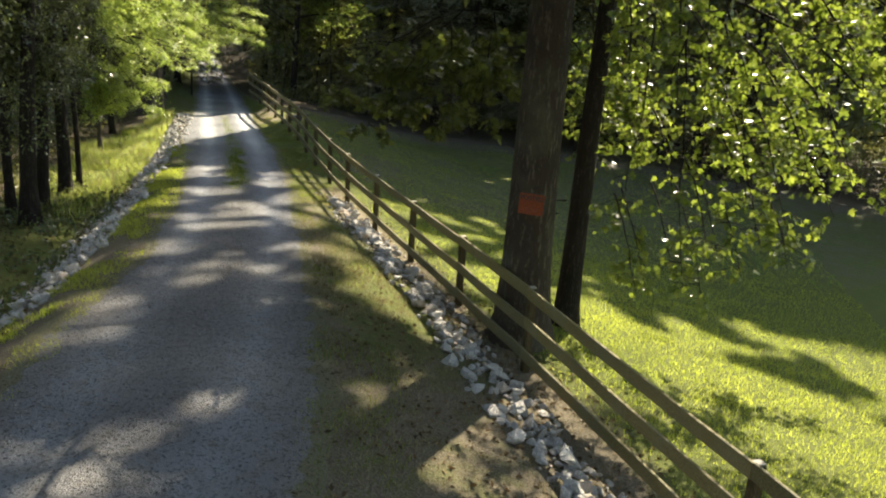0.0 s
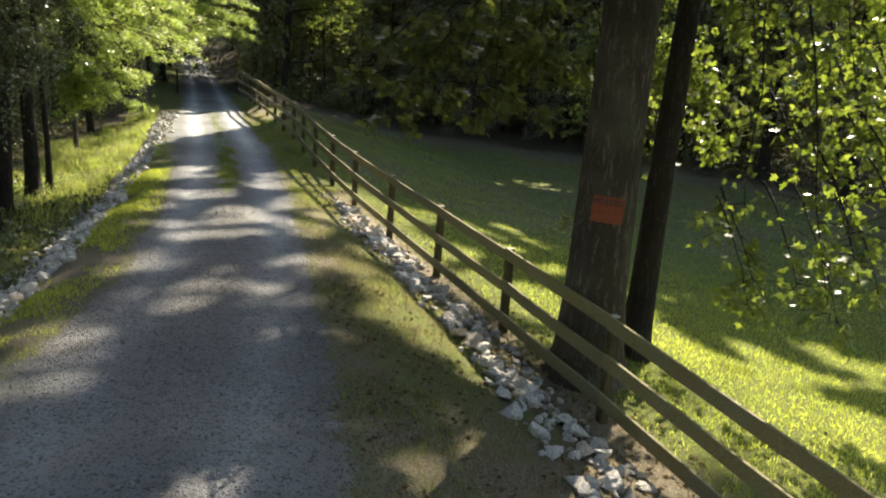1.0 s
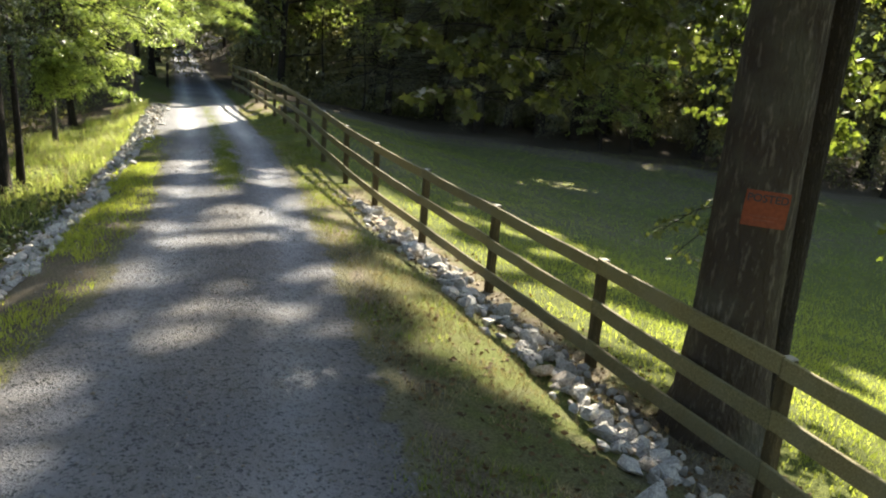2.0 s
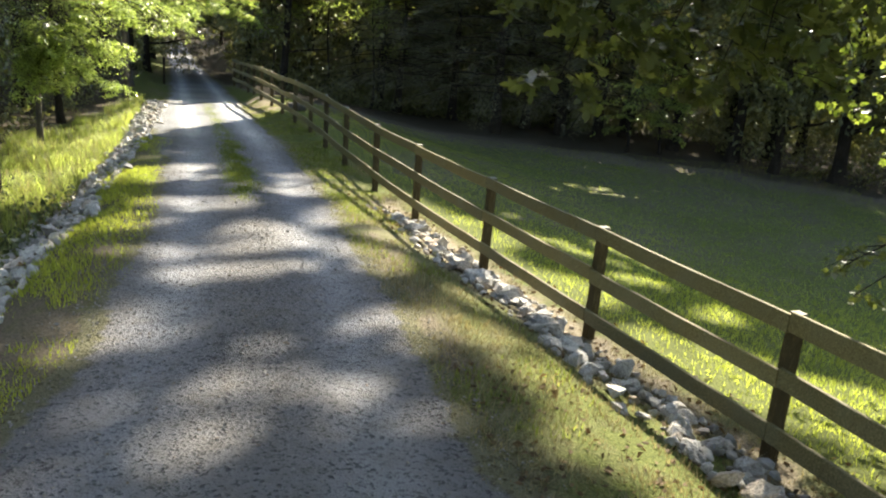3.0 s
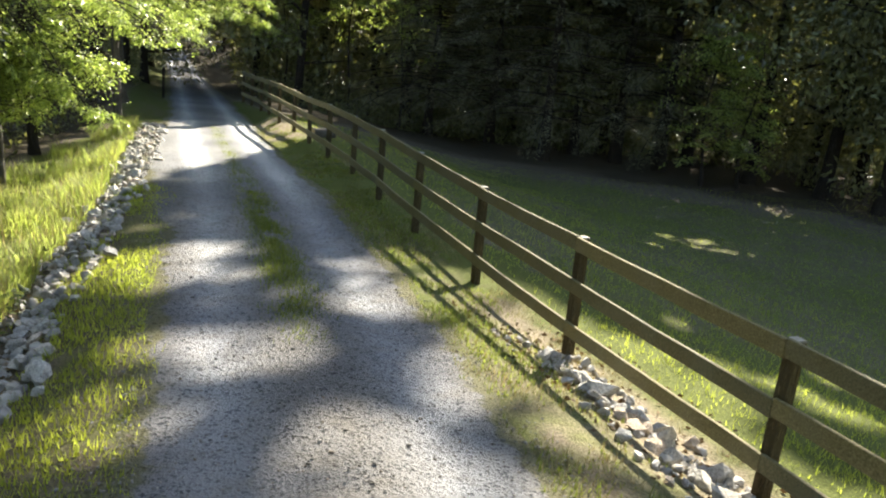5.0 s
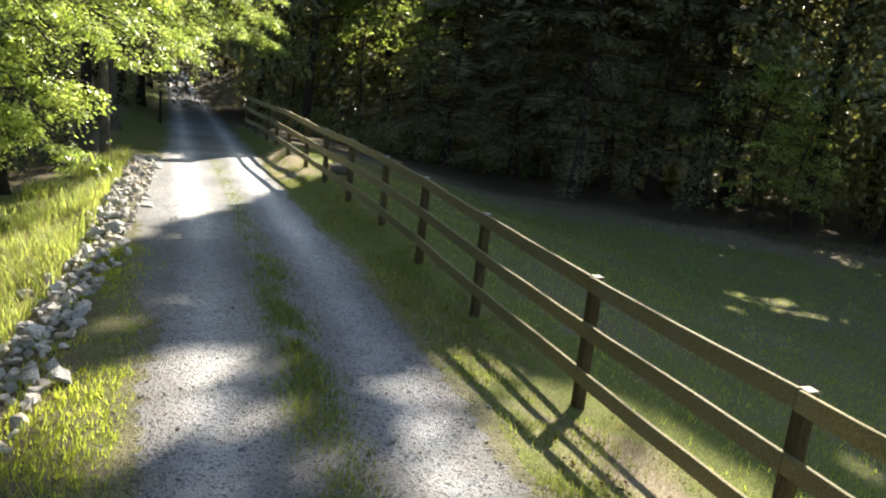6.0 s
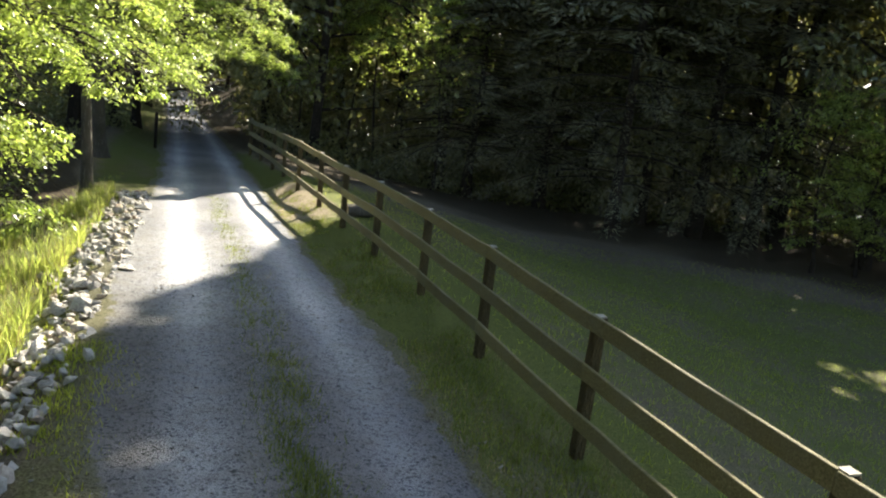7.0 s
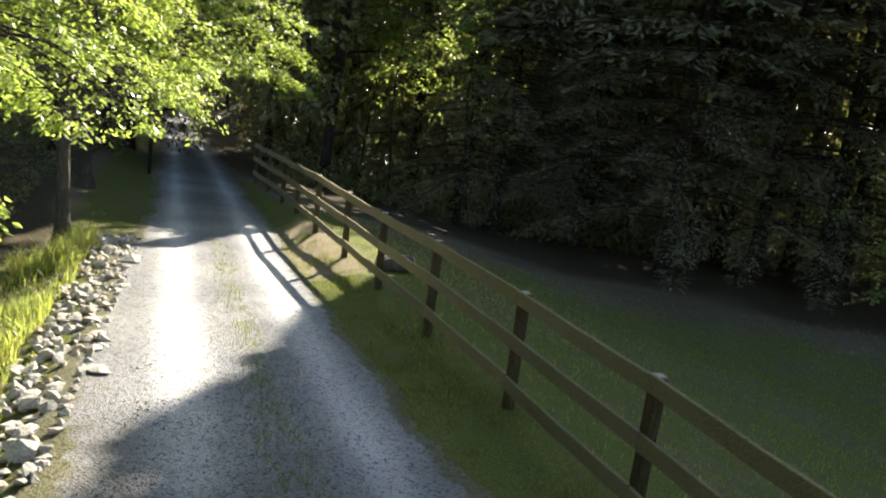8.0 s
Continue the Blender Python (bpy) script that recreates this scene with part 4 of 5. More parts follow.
tree_row([(2.0, 50.5, 31, 0.25), (7.5, 52.5, 32, 0.2), (12.5, 48.0, 32, 0.2), (17.5, 45.0, 31, 0.2), (23, 40, 31, 0.2), (0.5, 58.0, 32, 0.2), (6.0, 59.0, 32, 0.2),
          (12.0, 56.0, 32, 0.2), (18.0, 53.0, 32, 0.2), (25, 48, 31, 0.2), (-8, 65, 31, 0.2), (-1.0, 66, 31, 0.2), (6, 67, 31, 0.2), (14, 64, 31, 0.2), (22, 60, 31, 0.2)],
         "forest_tree", "tall tree added deep in the woods to hold off sun", "trees in the woods", seed=230, crown_low=1.8, clumps=110, per=32, limbs=20, sides=8, leaf=0.62, clump_r=1.5)
# added for their shade: these crowns stand above the view
tree_row([(-2.0, 49.2, 34, 0.2), (3.4, 47.4, 34, 0.2), (8.8, 43.6, 34, 0.2), (12.6, 45.4, 34, 0.2)],
         "forest_tree", "woodland tree added with an unseen high crown for shade", "trees in the woods", seed=620, crown_low=15.0, clumps=150, per=50, limbs=18, crown_wide=6.5, sides=8, leaf=0.6, clump_r=1.6)
# more far crowns, added to keep the sun off the woods
tree_row([(-4, 76, 30, 0.2), (6, 74, 30, 0.2), (17, 71, 30, 0.2), (-11, 70, 30, 0.2), (-16, 67, 30, 0.2), (-1, 70.5, 30, 0.2), (3, 83, 30, 0.2), (-8, 81, 30, 0.2)],
         "forest_tree", "tall tree added deep in the woods to hold off sun", "trees in the woods", seed=520, crown_low=3.0, clumps=90, per=26, limbs=14, crown_wide=6.0, sides=8, leaf=0.95, clump_r=1.9)
# canopy added overhead to keep skylight off the far drive
tree_row([(-21.2, 48.5, 17, 0.17), (-24.0, 54.0, 18, 0.2), (-17.2, 55.5, 19, 0.2), (-27.5, 58.0, 18, 0.2)],
         "forest_tree", "broadleaved tree added over the far drive to shade it", "trees over the far drive", seed=260, crown_low=4.5, clumps=120, per=52, crown_wide=6.0, limbs=20, sides=8, leaf=0.46, clump_r=1.4)
# added past the far bend so that sun stays off the ground there
tree_row([(-41, 90, 24, 0.2), (-34, 101, 24, 0.2), (-26, 97, 24, 0.2), (-19, 86, 24, 0.2), (-44, 102, 24, 0.2), (-24, 110, 24, 0.2), (-38, 112, 24, 0.2)],
         "forest_tree", "far woodland tree added to shade the end of the drive", "trees in the far woods", seed=280, crown_low=1.5, clumps=120, per=28, crown_wide=6.0, limbs=16, sides=8, leaf=0.75, clump_r=1.8)
# young trees at the wood's edge that catch the light
for n, (x, y, tall, wide, low) in enumerate([(4.0, 40.6, 6.5, 1.8, 0.1), (5.4, 40.9, 6.0, 1.7, 0.1), (-11.9, 50.2, 8.0, 2.3, 0.5), (-8.4, 50.4, 8.0, 2.2, 0.5), (-14.6, 51.4, 7.5, 2.0, 0.3),
                                                (-7.9, 46.2, 9.5, 2.1, 0.55), (-10.6, 48.6, 9.0, 2.2, 0.55)]):
    ob, o, rng = tree("young_tree", "young tree with sunlit leaf colour at the edge of the dark woods", (x, y), tall, 0.06, DARK_BARK, SUN_BEECH, 0.12, 30, 30, 1.2 if low < 0.2 else low * tall, wide, 410 + n, keep_below=12,
                      clump_r=0.5, group="young trees at the wood's edge", limbs=10, sides=8)
    runs = []
    for _ in range(26):
        az, f = rng.uniform(0, 6.28), rng.uniform(low, 1.0)
        a0 = o + np.array([0, 0, 0.5 + f * tall * 0.85])
        ln = wide * (1.15 - 0.6 * f) * rng.uniform(0.5, 1)
        runs.append((a0, a0 + np.array([math.cos(az) * ln, math.sin(az) * ln, rng.uniform(-0.5, 0.3)]), 14))
    twig_leaves(ob, o, rng, runs, 0.12, SUN_BEECH, 10, 0.45, width=0.55)
# the trees beside the drive on the other side
tree_row([(-8.3, 14.9, 15, 0.17), (-8.95, 16.3, 14, 0.13), (-9.4, 18.0, 15, 0.15), (-10.6, 15.2, 16, 0.17), (-9.7, 13.0, 15, 0.15), (-12.0, 18.5, 17, 0.2), (-13.6, 14.5, 17, 0.2),
          (-11.5, 10.5, 16, 0.2)],
         "verge_tree", "dark-trunked broadleaved tree in the verge beside the drive", "trees beside the drive", seed=300, crown_low=2.2, clumps=110, per=100, crown_wide=3.0, limbs=18,
         leaf=0.09, leaf_mat=SHADE_VERGE, keep_below=4.0, clump_r=0.75, clear=True)
# leafy boughs that hang low over the ditch
hang = np.random.default_rng(71)
for n, (x, y, tall, r) in enumerate([(-9.57, 18.9, 13, 0.07), (-9.2, 15.6, 13, 0.10), (-11.2, 17.0, 14, 0.12)]):
    ob, o, rng = tree("verge_tree", "slender leafy tree with low hanging boughs", (x, y), tall, r, DARK_BARK, SHADE_VERGE, 0.11, 80, 90, 3.2, 2.6, 390 + n, keep_below=4.2,
                      clump_r=0.7, group="trees beside the drive", clear=True, limbs=14)
    runs = []
    for _ in range(62 if n < 2 else 30):
        d = hang.uniform(-6.2, -3.4)
        yy = y + hang.uniform(-1.6, 1.6)
        e = np.array([float(road_x(yy)) + d, yy, 0.7 + hang.uniform(0.0, 3.6)])
        back = np.array([x, y, e[2] + 1.0]) - e
        back /= np.linalg.norm(back) + 0.3
        runs.append((e + back * hang.uniform(0.6, 1.2), e, 15))
    twig_leaves(ob, o, rng, runs, 0.085, SHADE_VERGE, 18, 0.45, width=0.55)
REACH_Y = [23.6, 24.7, 25.6, 27, 29, 31.5, 33.5, 36.5, 39.9]
REACH_X = [-9.6, -9.7, -9.8, -9.95, -10.4, -11.0, -11.3, -11.1, -11.5]
REACH_Z = [0.2, 0.35, 0.7, 0.75, 0.95, 1.0, 1.1, 1.15, 0.75]
SUNLIT = [(-12.4, 25.0, 13, 0.07), (-13.95, 32.75, 15, 0.115), (-16.6, 38.4, 16, 0.18)]
made = []
for n, (x, y, tall, r) in enumerate(SUNLIT):
    made.append(tree("verge_tree", "sunlit light green tree leaning over the drive", (x, y), tall, r, GREY_BARK, SUN_BEECH, 0.09, 90, 90, 4.4, 3.6, 340 + n, keep_below=2.6, clump_r=0.8,
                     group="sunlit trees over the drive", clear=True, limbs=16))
runs = [[], [], []]
rng = np.random.default_rng(44)
for q in range(370):
    yy = rng.uniform(23.6, 39.9) if q < 300 else rng.uniform(27.5, 39.9)
    w = 3.4 * rng.uniform() ** 1.5 if q < 300 else 0.6 * rng.uniform()
    low = float(np.interp(yy, REACH_Y, REACH_Z)) - (0.3 * w if yy < 24.8 else 0.05 * w)
    zz = low + 0.62 * int(4.6 * rng.uniform() ** 1.3) + rng.normal() * 0.07 + 0.16 * w
    if q % 6 == 0:
        yy, w, zz = rng.uniform(23.5, 25.0), rng.uniform(0.3, 3.0), rng.uniform(-0.9, 1.2)
        low = zz
    e = np.array([float(np.interp(yy, REACH_Y, REACH_X)) - w - 0.25 * (zz - low) * (yy < 34), yy, zz])
    k = int(np.argmin([abs(yy - 1.0 - b[1]) for b in SUNLIT]))
    x, y = SUNLIT[k][:2]
    back = np.array([x, y, zz + 1.6]) - e
    back /= np.linalg.norm(back)
    runs[k].append((e + back * rng.uniform(0.9, 1.7), e, 19))
for end in ((-10.25, 29.2, 0.3), (-10.5, 29.8, 0.55), (-10.9, 30.6, 0.7)):
    runs[1].append((np.array(end) + np.array([-1.2, 1.0, 0.75]), np.array(end), 19))
for end in ((-12.0, 39.8, 0.35), (-11.6, 39.4, 0.6), (-10.95, 37.6, 1.35), (-11.2, 37.9, 1.2)):
    runs[2].append((np.array(end) + np.array([-1.5, 0.5, 0.7]), np.array(end), 19))
for (ob, o, r_), rows in zip(made, runs):
    twig_leaves(ob, o, r_, rows, 0.074, SUN_BEECH, 28, 0.45, droop=1.0, width=0.42, clumped=0.9)
tree_row([(-13.9, 28.6, 13, 0.10), (-15.6, 23.0, 16, 0.16), (-17.5, 29.5, 17, 0.2), (-20.5, 44.0, 17, 0.2), (-15.4, 19.5, 15, 0.12)],
         "verge_tree", "broadleaved tree behind the sunlit verge", "trees beside the drive", seed=330, crown_low=3.0, clumps=110, per=90, crown_wide=4.6, limbs=18,
         leaf=0.10, leaf_mat=SUN_BEECH, keep_below=2.6, clump_r=0.85, clear=True)
# high crowns added above the view, only to shade the verge below
tree_row([(-15.8, 21.5, 20, 0.2), (-16.4, 26.0, 21, 0.2), (-16.8, 31.5, 21, 0.2), (-14.8, 16.5, 19, 0.2)],
         "verge_tree", "tall broadleaved tree added out of view to shade the verge", "trees beside the drive", seed=560, crown_low=8.0, clumps=200, per=70, crown_wide=8.5, limbs=20,
         leaf=0.29, leaf_mat=SHADE_VERGE, clump_r=1.3)
# added behind the viewpoint to darken the near fence and ground
tree_row([(-8.5, -3.5, 15, 0.2), (-3.5, -9, 15, 0.2), (3, -11, 15, 0.2), (10, -7, 15, 0.2), (-12, 3, 14, 0.2), (-9, -14, 15, 0.2)],
         "forest_tree", "unseen tree added behind the start to cut skylight", "trees at the drive's start", seed=580, crown_low=3.5, clumps=130, per=44, crown_wide=4.6, limbs=18, sides=8,
         leaf=0.6, clump_r=1.6, keep_below=40)
tree_row([(-20.5, 20, 18, 0.2), (-22, 27, 18, 0.2), (-23, 35, 18, 0.2), (-25, 43, 18, 0.2), (-22, 12, 18, 0.2), (-22, 52, 18, 0.2), (-29, 54, 18, 0.2), (-17, 8, 18, 0.2), (-28, 62, 20, 0.2), (-33, 66, 20, 0.2),
          (-27, 24, 18, 0.2), (-29, 36, 18, 0.2)],
         "forest_tree", "woodland tree behind the verge", "trees behind the verge", seed=360, crown_low=1.2, clumps=90, per=56, crown_wide=4.4, limbs=16, sides=8, leaf=0.4, keep_below=4, clump_r=1.2)


# ---- undergrowth, grass and stones ----
def scatter(n, x0, x1, y0, y1, rng=RNG):
    return rng.uniform(x0, x1, n), rng.uniform(y0, y1, n)


def undergrowth(name, label, x, y, tall, leaf, mat, rng, droop=0.4):
    """Leafy shrubs, joined: leaves filled in above the ground up to a height that varies."""
    z0 = height(x, y)
    z = z0 + tall * rng.uniform(0, 1, len(x)) ** 1.2
    pos = np.stack([x, y, z], 1)
    along = rng.normal(size=pos.shape) + np.array([[0, 0, -droop]])
    tagged(new(name, blades_mesh(name, pos, leaf * rng.uniform(0.6, 1.3, len(x)), along, mat, rng=rng)), label, "undergrowth", kind="stuff")


ux, uy = scatter(130000, -24, 34, 46, 64)
lump = vnoise(ux / 2.2, uy / 2.2, 51)
tall = 0.6 + 5.2 * lump ** 1.3 * smooth((uy - 46 + np.maximum(ux, 0) * 0.3) / 6)
keep = (np.abs(lateral(ux, uy)) > 2.6) & (RNG.uniform(0, 1, len(ux)) < 0.25 + 0.75 * lump)
undergrowth("woodland_shrubs", "dark leafy shrubs filling the shaded woods behind the field", ux[keep], uy[keep], tall[keep], 0.2, WOODS, RNG)
ux, uy = scatter(70000, 8, 40, 8, 46)
edge = 36.5 - (ux - 9) * 0.85 - np.maximum(ux - 17, 0) * 1.3
keep = uy > edge + 2.6
lump = vnoise(ux / 2.0, uy / 2.0, 52)
keep &= RNG.uniform(0, 1, len(ux)) < 0.2 + 0.8 * lump
tall = 0.5 + 4.0 * lump ** 1.3 * smooth((uy - edge - 1.5) / 5)
undergrowth("woodland_shrubs", "dark leafy shrubs along the field's wooded edge", ux[keep], uy[keep], tall[keep], 0.15, WOODS, RNG)
ux, uy = scatter(140000, -34, -8, 5, 60)
el = -lateral(ux, uy) - HALF
lump = vnoise(ux / 1.8, uy / 1.8, 53)
gap = np.interp(uy, [5, 17, 20, 25, 30, 33, 60], [3.6, 4.0, 4.2, 3.7, 2.9, 2.4, 2.4])
keep = (el > gap) & (RNG.uniform(0, 1, len(ux)) < 0.15 + 0.85 * lump)
tall = 0.35 + 3.0 * lump ** 1.4 * smooth((el - gap) / 3)
undergrowth("woodland_shrubs", "dark leafy shrubs under the trees beside the verge", ux[keep], uy[keep], tall[keep], 0.14, WOODS, RNG)
ux, uy = scatter(42000, -110, 120, 64, 130)
keep = (np.abs(lateral(ux, uy)) > 4)
tall = 2 + 9 * vnoise(ux / 6, uy / 6, 54)
undergrowth("far_woods", "dark wooded hillside closing the view", ux[keep], uy[keep], tall[keep], 1.2, WOODS, RNG)


def lawn(name, label, x, y, tall, wide, mat, lean=0.6, cat="grass", short=True):
    tagged(new(name, grass_mesh(name, x, y, tall, wide, mat, lean, short=short)), label, cat, kind="stuff")


gx_, gy_ = scatter(900000, -13, 12, 4, 40)
side = lateral(gx_, gy_) - lateral(fence_x(gy_), gy_)
patchy = vnoise(gx_ / 0.7, gy_ / 0.7, 61)
keep = (side > 0.35) & (RNG.uniform(0, 1, len(gx_)) < 0.45 + 0.55 * patchy) & (RNG.uniform(0, 1, len(gx_)) < np.interp(gy_, [4, 12, 17, 21, 40], [1, 1, 0.7, 0.25, 0.1])) & (gx_ < 8 + 0.1 * gy_)
keep &= (side > 0.9) | (RNG.uniform(0, 1, len(gx_)) < 0.4)
gx_, gy_ = gx_[keep], gy_[keep]
lawn("lawn_grass", "short mown yellow-green lawn in the field", gx_, gy_, RNG.uniform(0.035, 0.10, len(gx_)), RNG.uniform(0.004, 0.007, len(gx_)), LAWN, 0.9)

# the verges beside the gravel
gx_, gy_ = scatter(800000, -15, 4, 3, 37)
d_ = lateral(gx_, gy_)
e_ = np.abs(d_) - HALF
df_ = lateral(fence_x(gy_), gy_)
patchy = 0.6 * vnoise(gx_ / 0.9, gy_ / 0.9, 62) + 0.4 * vnoise(gx_ / 0.25, gy_ / 0.25, 63)
dens = np.where(d_ > 0, (np.exp(-((e_ - 0.6) / 0.7) ** 2) + 0.4) * np.interp(gy_, [7, 10], [0.55, 1]), 1.6 * np.exp(-((e_ - 0.45) / np.interp(gy_, [5, 12, 22, 26], [0.7, 0.45, 0.4, 0.25])) ** 2) + 0.12)
keep = (e_ > np.interp(gy_, [8, 14], [0.02, -0.12]) + 0.25 * (vnoise(gx_ / 0.5, gy_ / 0.5, 68) - 0.5)) & (d_ < df_ + 0.3) & (d_ > -HALF - 1.6) & (RNG.uniform(0, 1, len(gx_)) < dens * np.clip((patchy - 0.36) * 4.5, 0, 1))
keep &= ~((d_ < 0) & (gy_ > 23.5) & (e_ < 0.8)) & ~((d_ > HALF + 0.55) & (gy_ > 32.5) & (RNG.uniform(0, 1, len(gx_)) < 0.7))
vx, vy, vd = gx_[keep], gy_[keep], d_[keep]
dry = (RNG.uniform(0, 1, len(vx)) < np.where(vd > 0, np.interp(vy, [8, 10, 15, 18], [0.45, 1.0, 0.85, 0.32]), 0.08) * (0.5 + vnoise(vx / 0.6, vy / 0.6, 67))) | ((vd > 0.0) & (vd > HALF + 1.1))
for side_, mat_, what in ((~dry & (vd > 0), VERGE_GRASS, "patchy dull green grass between the drive and the fence"), (~dry & (vd <= 0), LAWN, "lush green grass between the drive and the ditch")):
    gx_, gy_ = vx[side_], vy[side_]
    lawn("verge_grass", what, gx_, gy_, RNG.uniform(0.035, 0.085, len(gx_)) * (0.6 + 0.9 * vnoise(gx_ / 0.4, gy_ / 0.4, 69)), RNG.uniform(0.004, 0.008, len(gx_)), mat_, 0.8)
lawn("dry_grass", "thin dry straw-coloured grass on the drive's verges", vx[dry], vy[dry], RNG.uniform(0.03, 0.09, int(dry.sum())), RNG.uniform(0.003, 0.006, int(dry.sum())), STRAW, 1.0)

# the strip of grass between the wheel tracks
n = 62000
sy = RNG.uniform(16.8, 34, n)
so = RNG.normal(0, 0.14, n)
k = np.interp(sy, [16.8, 18.3, 20, 22.8, 24.5, 27, 34], [0.0, 0.7, 0.9, 0.6, 0.2, 0.1, 0.08]) * np.clip((vnoise(sy / 0.3, so / 0.2, 64) - 0.18) * 1.7, 0, 1)
keep = RNG.uniform(0, 1, n) < k
sy, so = sy[keep], so[keep]
lawn("strip_grass", "green tufts growing between the gravel wheel tracks", road_x(sy) + so, sy, RNG.uniform(0.035, 0.12, len(sy)), RNG.uniform(0.004, 0.008, len(sy)), VERGE_GRASS, 1.0)

# the tall grass on the far verge
gx_, gy_ = scatter(230000, -16, -4, 13, 33)
el = -lateral(gx_, gy_) - HALF
near = np.interp(gy_, [13, 18, 24, 32], [1.9, 1.45, 1.05, 0.75])
far = np.interp(gy_, [13, 16, 20, 25, 28, 30, 33], [2.4, 3.7, 3.9, 3.4, 2.6, 1.9, 1.1]) + 0.8 * (vnoise(gx_ / 0.6, gy_ / 0.6, 72) - 0.5)
patchy = vnoise(gx_ / 0.8, gy_ / 0.8, 65)
keep = (el > near + 0.3 * (patchy - 0.5)) & (el < far) & (RNG.uniform(0, 1, len(gx_)) < np.interp(gy_, [15, 17, 18.5], [0.0, 0.3, 1]) * (0.12 + 0.88 * smooth((patchy - 0.2) / 0.5)))
mx, my = gx_[keep], gy_[keep]
mt = RNG.uniform(0.16, 0.42, len(mx)) * (0.6 + 0.7 * patchy[keep])
pale = RNG.uniform(0, 1, len(mx)) < 0.25
lawn("meadow_grass", "tall bright green grass on the sunlit verge", mx[~pale], my[~pale], mt[~pale], RNG.uniform(0.0035, 0.008, int((~pale).sum())), MEADOW, 0.95, short=False)
lawn("meadow_seed_heads", "pale straw stalks among the tall verge grass", mx[pale], my[pale], mt[pale] * 1.15, RNG.uniform(0.003, 0.006, int(pale.sum())), STRAW, 0.6, short=False)
# low weeds under the trees
gx_, gy_ = scatter(26000, -14, -4, 4, 20)
el = -lateral(gx_, gy_) - HALF
keep = (el > 1.3) & (el < 6) & (vnoise(gx_ / 0.7, gy_ / 0.7, 66) > 0.45)
undergrowth("weeds", "low green weeds under the verge trees", gx_[keep], gy_[keep], np.full(int(keep.sum()), 0.3), 0.11, SHADE_VERGE, RNG)
# fallen leaves
gx_, gy_ = scatter(52000, -14, 6, 4, 34)
d_ = lateral(gx_, gy_)
fd = d_ - lateral(fence_x(gy_), gy_)
keep = ((np.abs(fd + 0.15) < 0.8) & (gy_ < 19)) | ((d_ > HALF + 0.1) & (fd < 0) & (gy_ < 12) & (vnoise(gx_ / 0.6, gy_ / 0.6, 73) > 0.45)) | ((d_ < -HALF - 0.9) & (d_ > -HALF - 4.5) & (gy_ < 19))
lx, ly = gx_[keep], gy_[keep]
pos = np.stack([lx, ly, height(lx, ly) + 0.012], 1)
way = RNG.normal(size=pos.shape) * np.array([[1, 1, 0.25]])
tagged(new("leaf_litter", blades_mesh("leaf_litter", pos, RNG.uniform(0.03, 0.08, len(lx)), way, LITTER, 0.6, 0.1)), "brown fallen leaves between the stones and under trees", "leaves", kind="stuff")


# ---- stones ----
def stone_mesh(name, seed, mat, corners=15, flat=0.62):
    """An angular broken stone, about one across."""
    rng = np.random.default_rng(seed)
    bm = bmesh.new()
    for _ in range(corners):
        d = rng.normal(size=3)
        d /= np.linalg.norm(d)
        d *= rng.uniform(0.40, 0.54)
        d[2] *= flat
        d[0] *= 1.15
        bm.verts.new(d)
    out = bmesh.ops.convex_hull(bm, input=bm.verts)
    junk = [g for g in out["geom_interior"] if isinstance(g, bmesh.types.BMVert)]
    bmesh.ops.delete(bm, geom=junk, context="VERTS")
    bmesh.ops.recalc_face_normals(bm, faces=bm.faces)
    me = bpy.data.meshes.new(name)
    bm.to_mesh(me)
    bm.free()
    me.materials.append(mat)
    return me


# loose chippings on the drive
base = [stone_mesh("chipping", 900 + q, CHIP, 8) for q in range(5)]
pieces = []
rng = np.random.default_rng(77)
arrays = []
for me in base:
    v = np.array([w.co[:] for w in me.vertices])
    f = np.array([[w for w in p.vertices][:3] for p in me.polygons])
    arrays.append((v, f))
for q in range(8000):
    y = rng.uniform(4.5, 27) if q % 3 else rng.uniform(4.5, 16)
    d = rng.uniform(-1.55, 1.5)
    if rng.uniform() < 0.45:
        d = rng.choice([-1.25, 0.0, 1.25]) + rng.normal() * 0.2
    x = road_x(y) + d * 1.08
    s = rng.uniform(0.012, 0.03) * (1.7 if rng.uniform() < 0.06 else 1)
    v, f = arrays[q % 5]
    a = rng.uniform(0, 6.28)
    c, sn = math.cos(a), math.sin(a)
    w = np.stack([v[:, 0] * c - v[:, 1] * sn, v[:, 0] * sn + v[:, 1] * c, v[:, 2]], 1) * s + np.array([x, y, 0])
    w[:, 2] += h1(x, y) + 0.024 - 0.03 * min(1, abs(d) / 1.45) ** 10 + s * 0.1
    pieces.append((w, f))
v, f = joined(pieces)
tagged(new("gravel_chippings", mesh_of("gravel_chippings", v, f, CHIP, False)), "loose grey stone chippings scattered over the drive", "gravel", kind="stuff")

# the two stone borders
STONES = [stone_mesh("stone", 500 + q, ROCK, 13 + q % 4, 0.55 + 0.05 * (q % 5)) for q in range(10)]


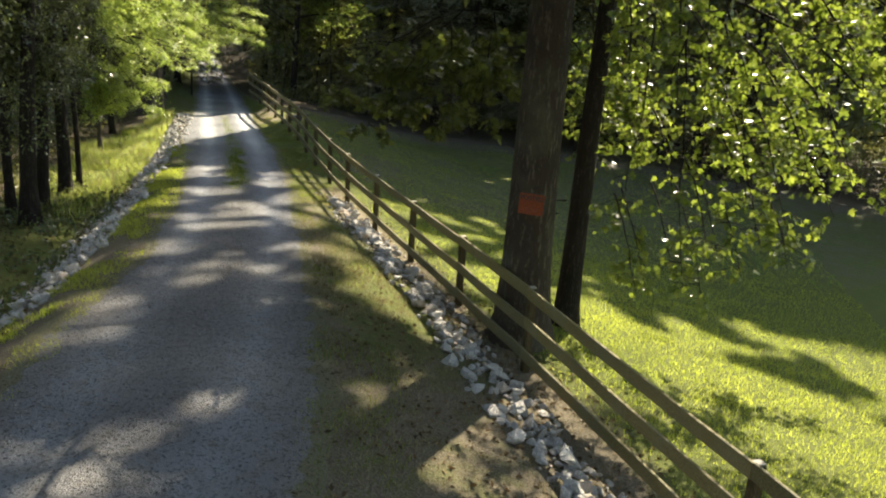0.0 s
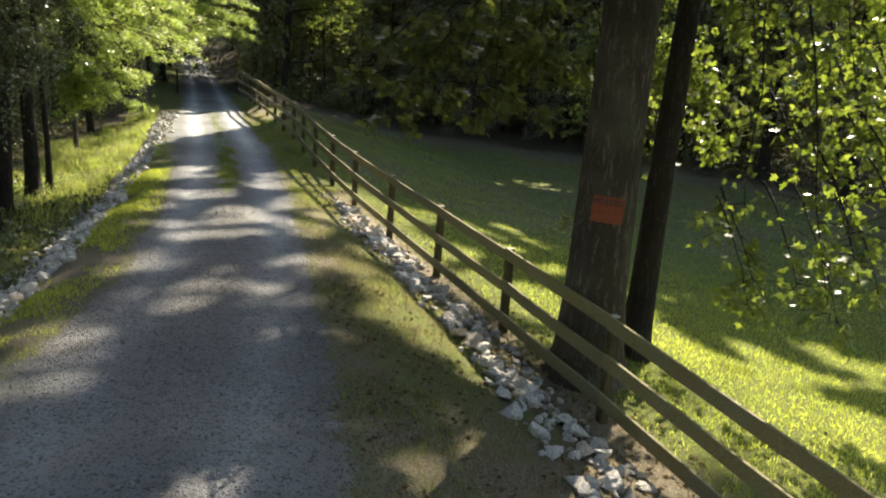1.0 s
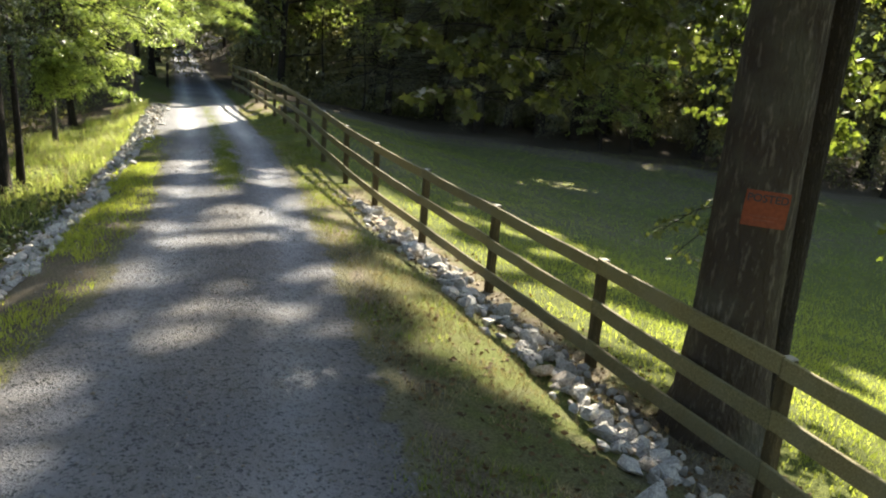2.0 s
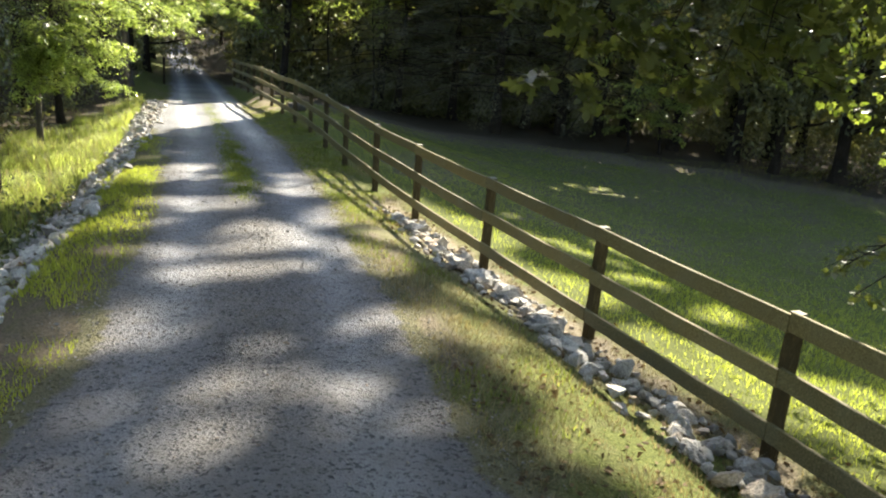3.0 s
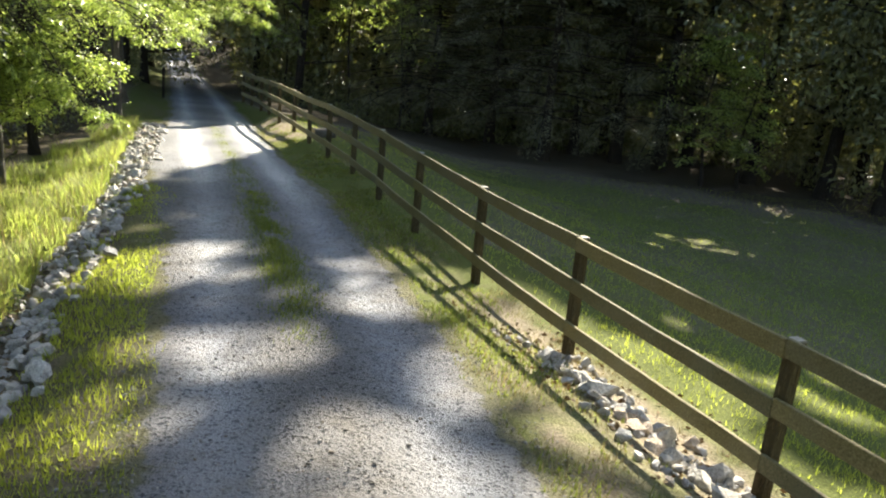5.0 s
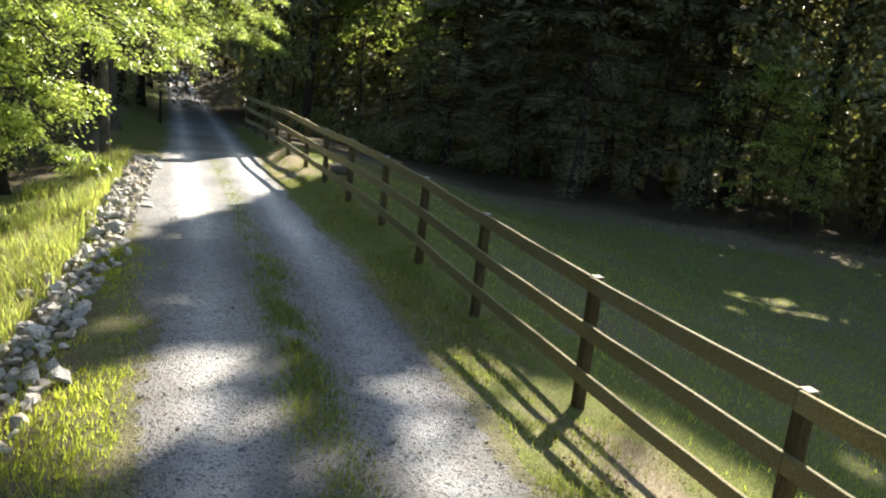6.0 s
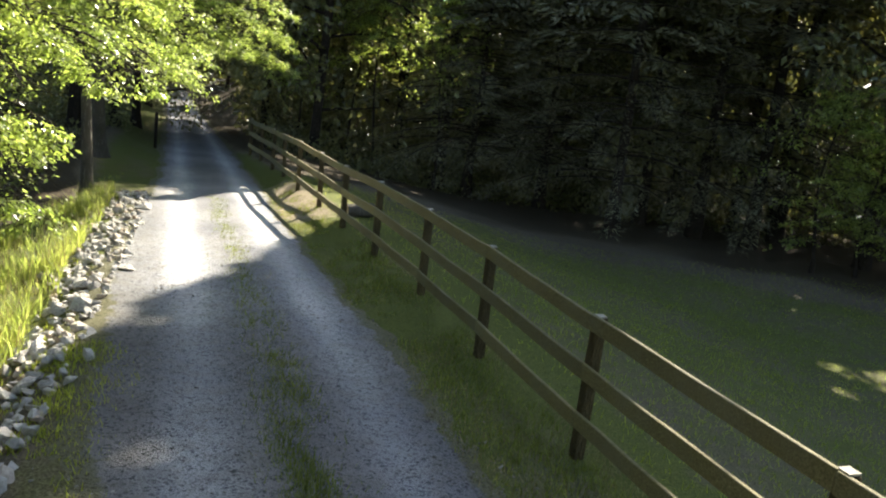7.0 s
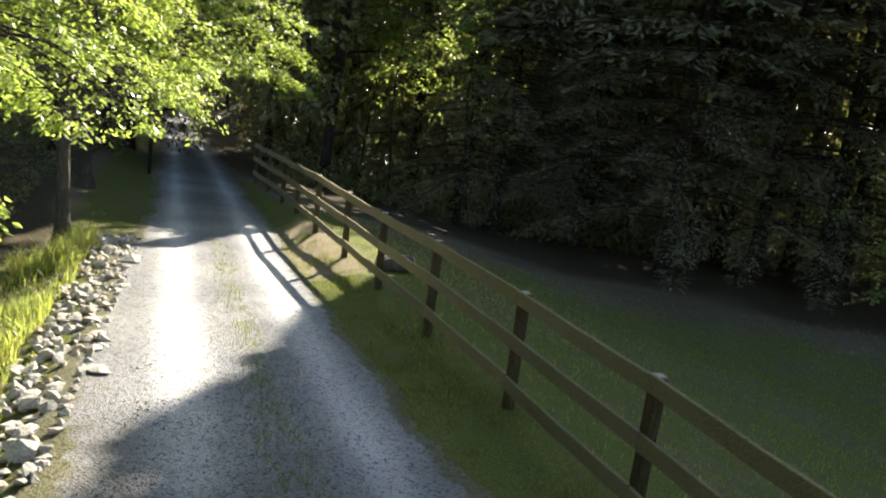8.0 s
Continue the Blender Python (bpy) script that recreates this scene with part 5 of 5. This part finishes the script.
def stone_border(label, count, y0, y1, lat, spread, size, seed):
    rng = np.random.default_rng(seed)
    ob = tagged(new("stone_border"), label, "stone border")
    ym = (y0 + y1) / 2
    ob.location = (float(road_x(ym) + lat(ym)), ym, h1(float(road_x(ym) + lat(ym)), ym))
    o = np.array(ob.location)
    for q in range(count):
        y = y0 + (y1 - y0) * (q + rng.uniform(0, 1)) / count
        x = float(road_x(y) + lat(y)) + max(-1.7, min(1.3, rng.normal())) * spread * (0.8 + 0.4 * math.sin(y * 1.7)) * (1 + 0.8 * float(smooth((10 - y) / 4)))
        s = size * rng.uniform(0.5, 1.25) * (1.45 if rng.uniform() < 0.08 else 1)
        st = new("stone", STONES[q % 10])
        st.parent = ob
        z = h1(x, y) + s * rng.uniform(0.08, 0.26)
        st.matrix_basis = Matrix.LocRotScale(Vector((x, y, z)) - Vector(o), Euler((rng.normal() * 0.45, rng.normal() * 0.45, rng.uniform(0, 6.28))),
                                             Vector((s * rng.uniform(0.85, 1.3), s * rng.uniform(0.8, 1.1), s * rng.uniform(0.75, 1.1))))


stone_border("grey broken stones lining the foot of the fence", 270, 4.5, 18.0,
             lambda y: float(fence_x(y) - road_x(y)) - np.interp(y, [5, 10, 14, 18], [0.9, 0.8, 0.48, 0.42]), 0.2, 0.2, 11)
stone_border("pale broken stones filling the ditch beside the drive", 295, 9.0, 33.0,
             lambda y: -(HALF + np.interp(y, [9, 14.5, 18.6, 23, 28, 32], [1.15, 1.1, 1.0, 0.85, 0.62, 0.45])) * 1.08, 0.36, 0.18, 12)


def small_stones(label, count, y0, y1, lat, spread, size, seed):
    """The smaller stones of a border, joined."""
    rng = np.random.default_rng(seed)
    got = []
    for q in range(count):
        y = rng.uniform(y0, y1)
        x = float(road_x(y) + lat(y)) + max(-1.8, min(1.3, rng.normal())) * spread
        s = size * rng.uniform(0.45, 1.2)
        v, f = ROCKS[q % 10]
        m = np.array(Euler((rng.normal() * 0.5, rng.normal() * 0.5, rng.uniform(0, 6.28))).to_matrix())
        got.append(((v * s) @ m.T + np.array([x, y, h1(x, y) + s * rng.uniform(0.05, 0.3)]), f))
    v, f = joined(got)
    tagged(new("border_rubble", mesh_of("border_rubble", v, f, PEBBLE, False)), label, "rubble", kind="stuff")


ROCKS = []
for me in STONES:
    ROCKS.append((np.array([w.co[:] for w in me.vertices]), np.array([[w for w in p.vertices][:3] for p in me.polygons])))
small_stones("small pale rubble between the ditch stones", 1300, 8.5, 33.5,
             lambda y: -(HALF + np.interp(y, [9, 14.5, 18.6, 23, 28, 32], [1.2, 1.15, 1.05, 0.9, 0.66, 0.5])) * 1.08, 0.34, 0.13, 21)
small_stones("small grey rubble between the fence stones", 620, 4.5, 18.3,
             lambda y: float(fence_x(y) - road_x(y)) - np.interp(y, [5, 10, 14, 18], [0.75, 0.65, 0.38, 0.32]), 0.27, 0.11, 22)


# ---- the dark post across the drive ----
def lone_post():
    ob = tagged(new("marker_post"), "dark square wooden post at the drive's edge", "post")
    x, y = -17.95, 45.0
    z = h1(x, y)
    ob.location = (x, y, z)
    rng = random.Random(3)
    part("shaft", post_bmesh((0, 0, 0), 1.25, 0.11, (0.01, 0.0), 0.3, rng), DARK_BARK, ob)
    bm = bmesh.new()
    bmesh.ops.create_cone(bm, cap_ends=True, segments=4, radius1=0.085, radius2=0.01, depth=0.06, matrix=Matrix.Translation((0.0125, 0, 1.28)) @ Matrix.Rotation(0.3 + math.pi / 4, 4, "Z"))
    part("cap", bm, DARK_BARK, ob)


lone_post()


# ---- the cut log behind the fence ----
def cut_log():
    x, y = -8.15, 32.9
    ob = tagged(new("log"), "short cut log with a pale end behind the fence", "log")
    ob.matrix_basis = pose(x, y, h1(x, y) + 0.13, 0, 0, 35)
    t = np.linspace(-0.32, 0.32, 7)
    v, f = tube(np.stack([t, 0.01 * np.sin(t * 8), t * 0], 1), 0.14 + 0.008 * np.sin(t * 11), 14, 5, 0.12)
    part("bark", mesh_of("bark", v, f, GREY_BARK), GREY_BARK, ob)
    for s in (-1, 1):
        bm = bmesh.new()
        bmesh.ops.create_cone(bm, cap_ends=True, segments=14, radius1=0.136, radius2=0.132, depth=0.02, matrix=Matrix.Translation((0.312 * s, 0, 0)) @ Matrix.Rotation(math.pi / 2 * s, 4, "Y"))
        part("cut_end", bm, CUT, ob, "pale sawn end")


CUT = plain_material("sawn_end", (0.42, 0.34, 0.22))
cut_log()
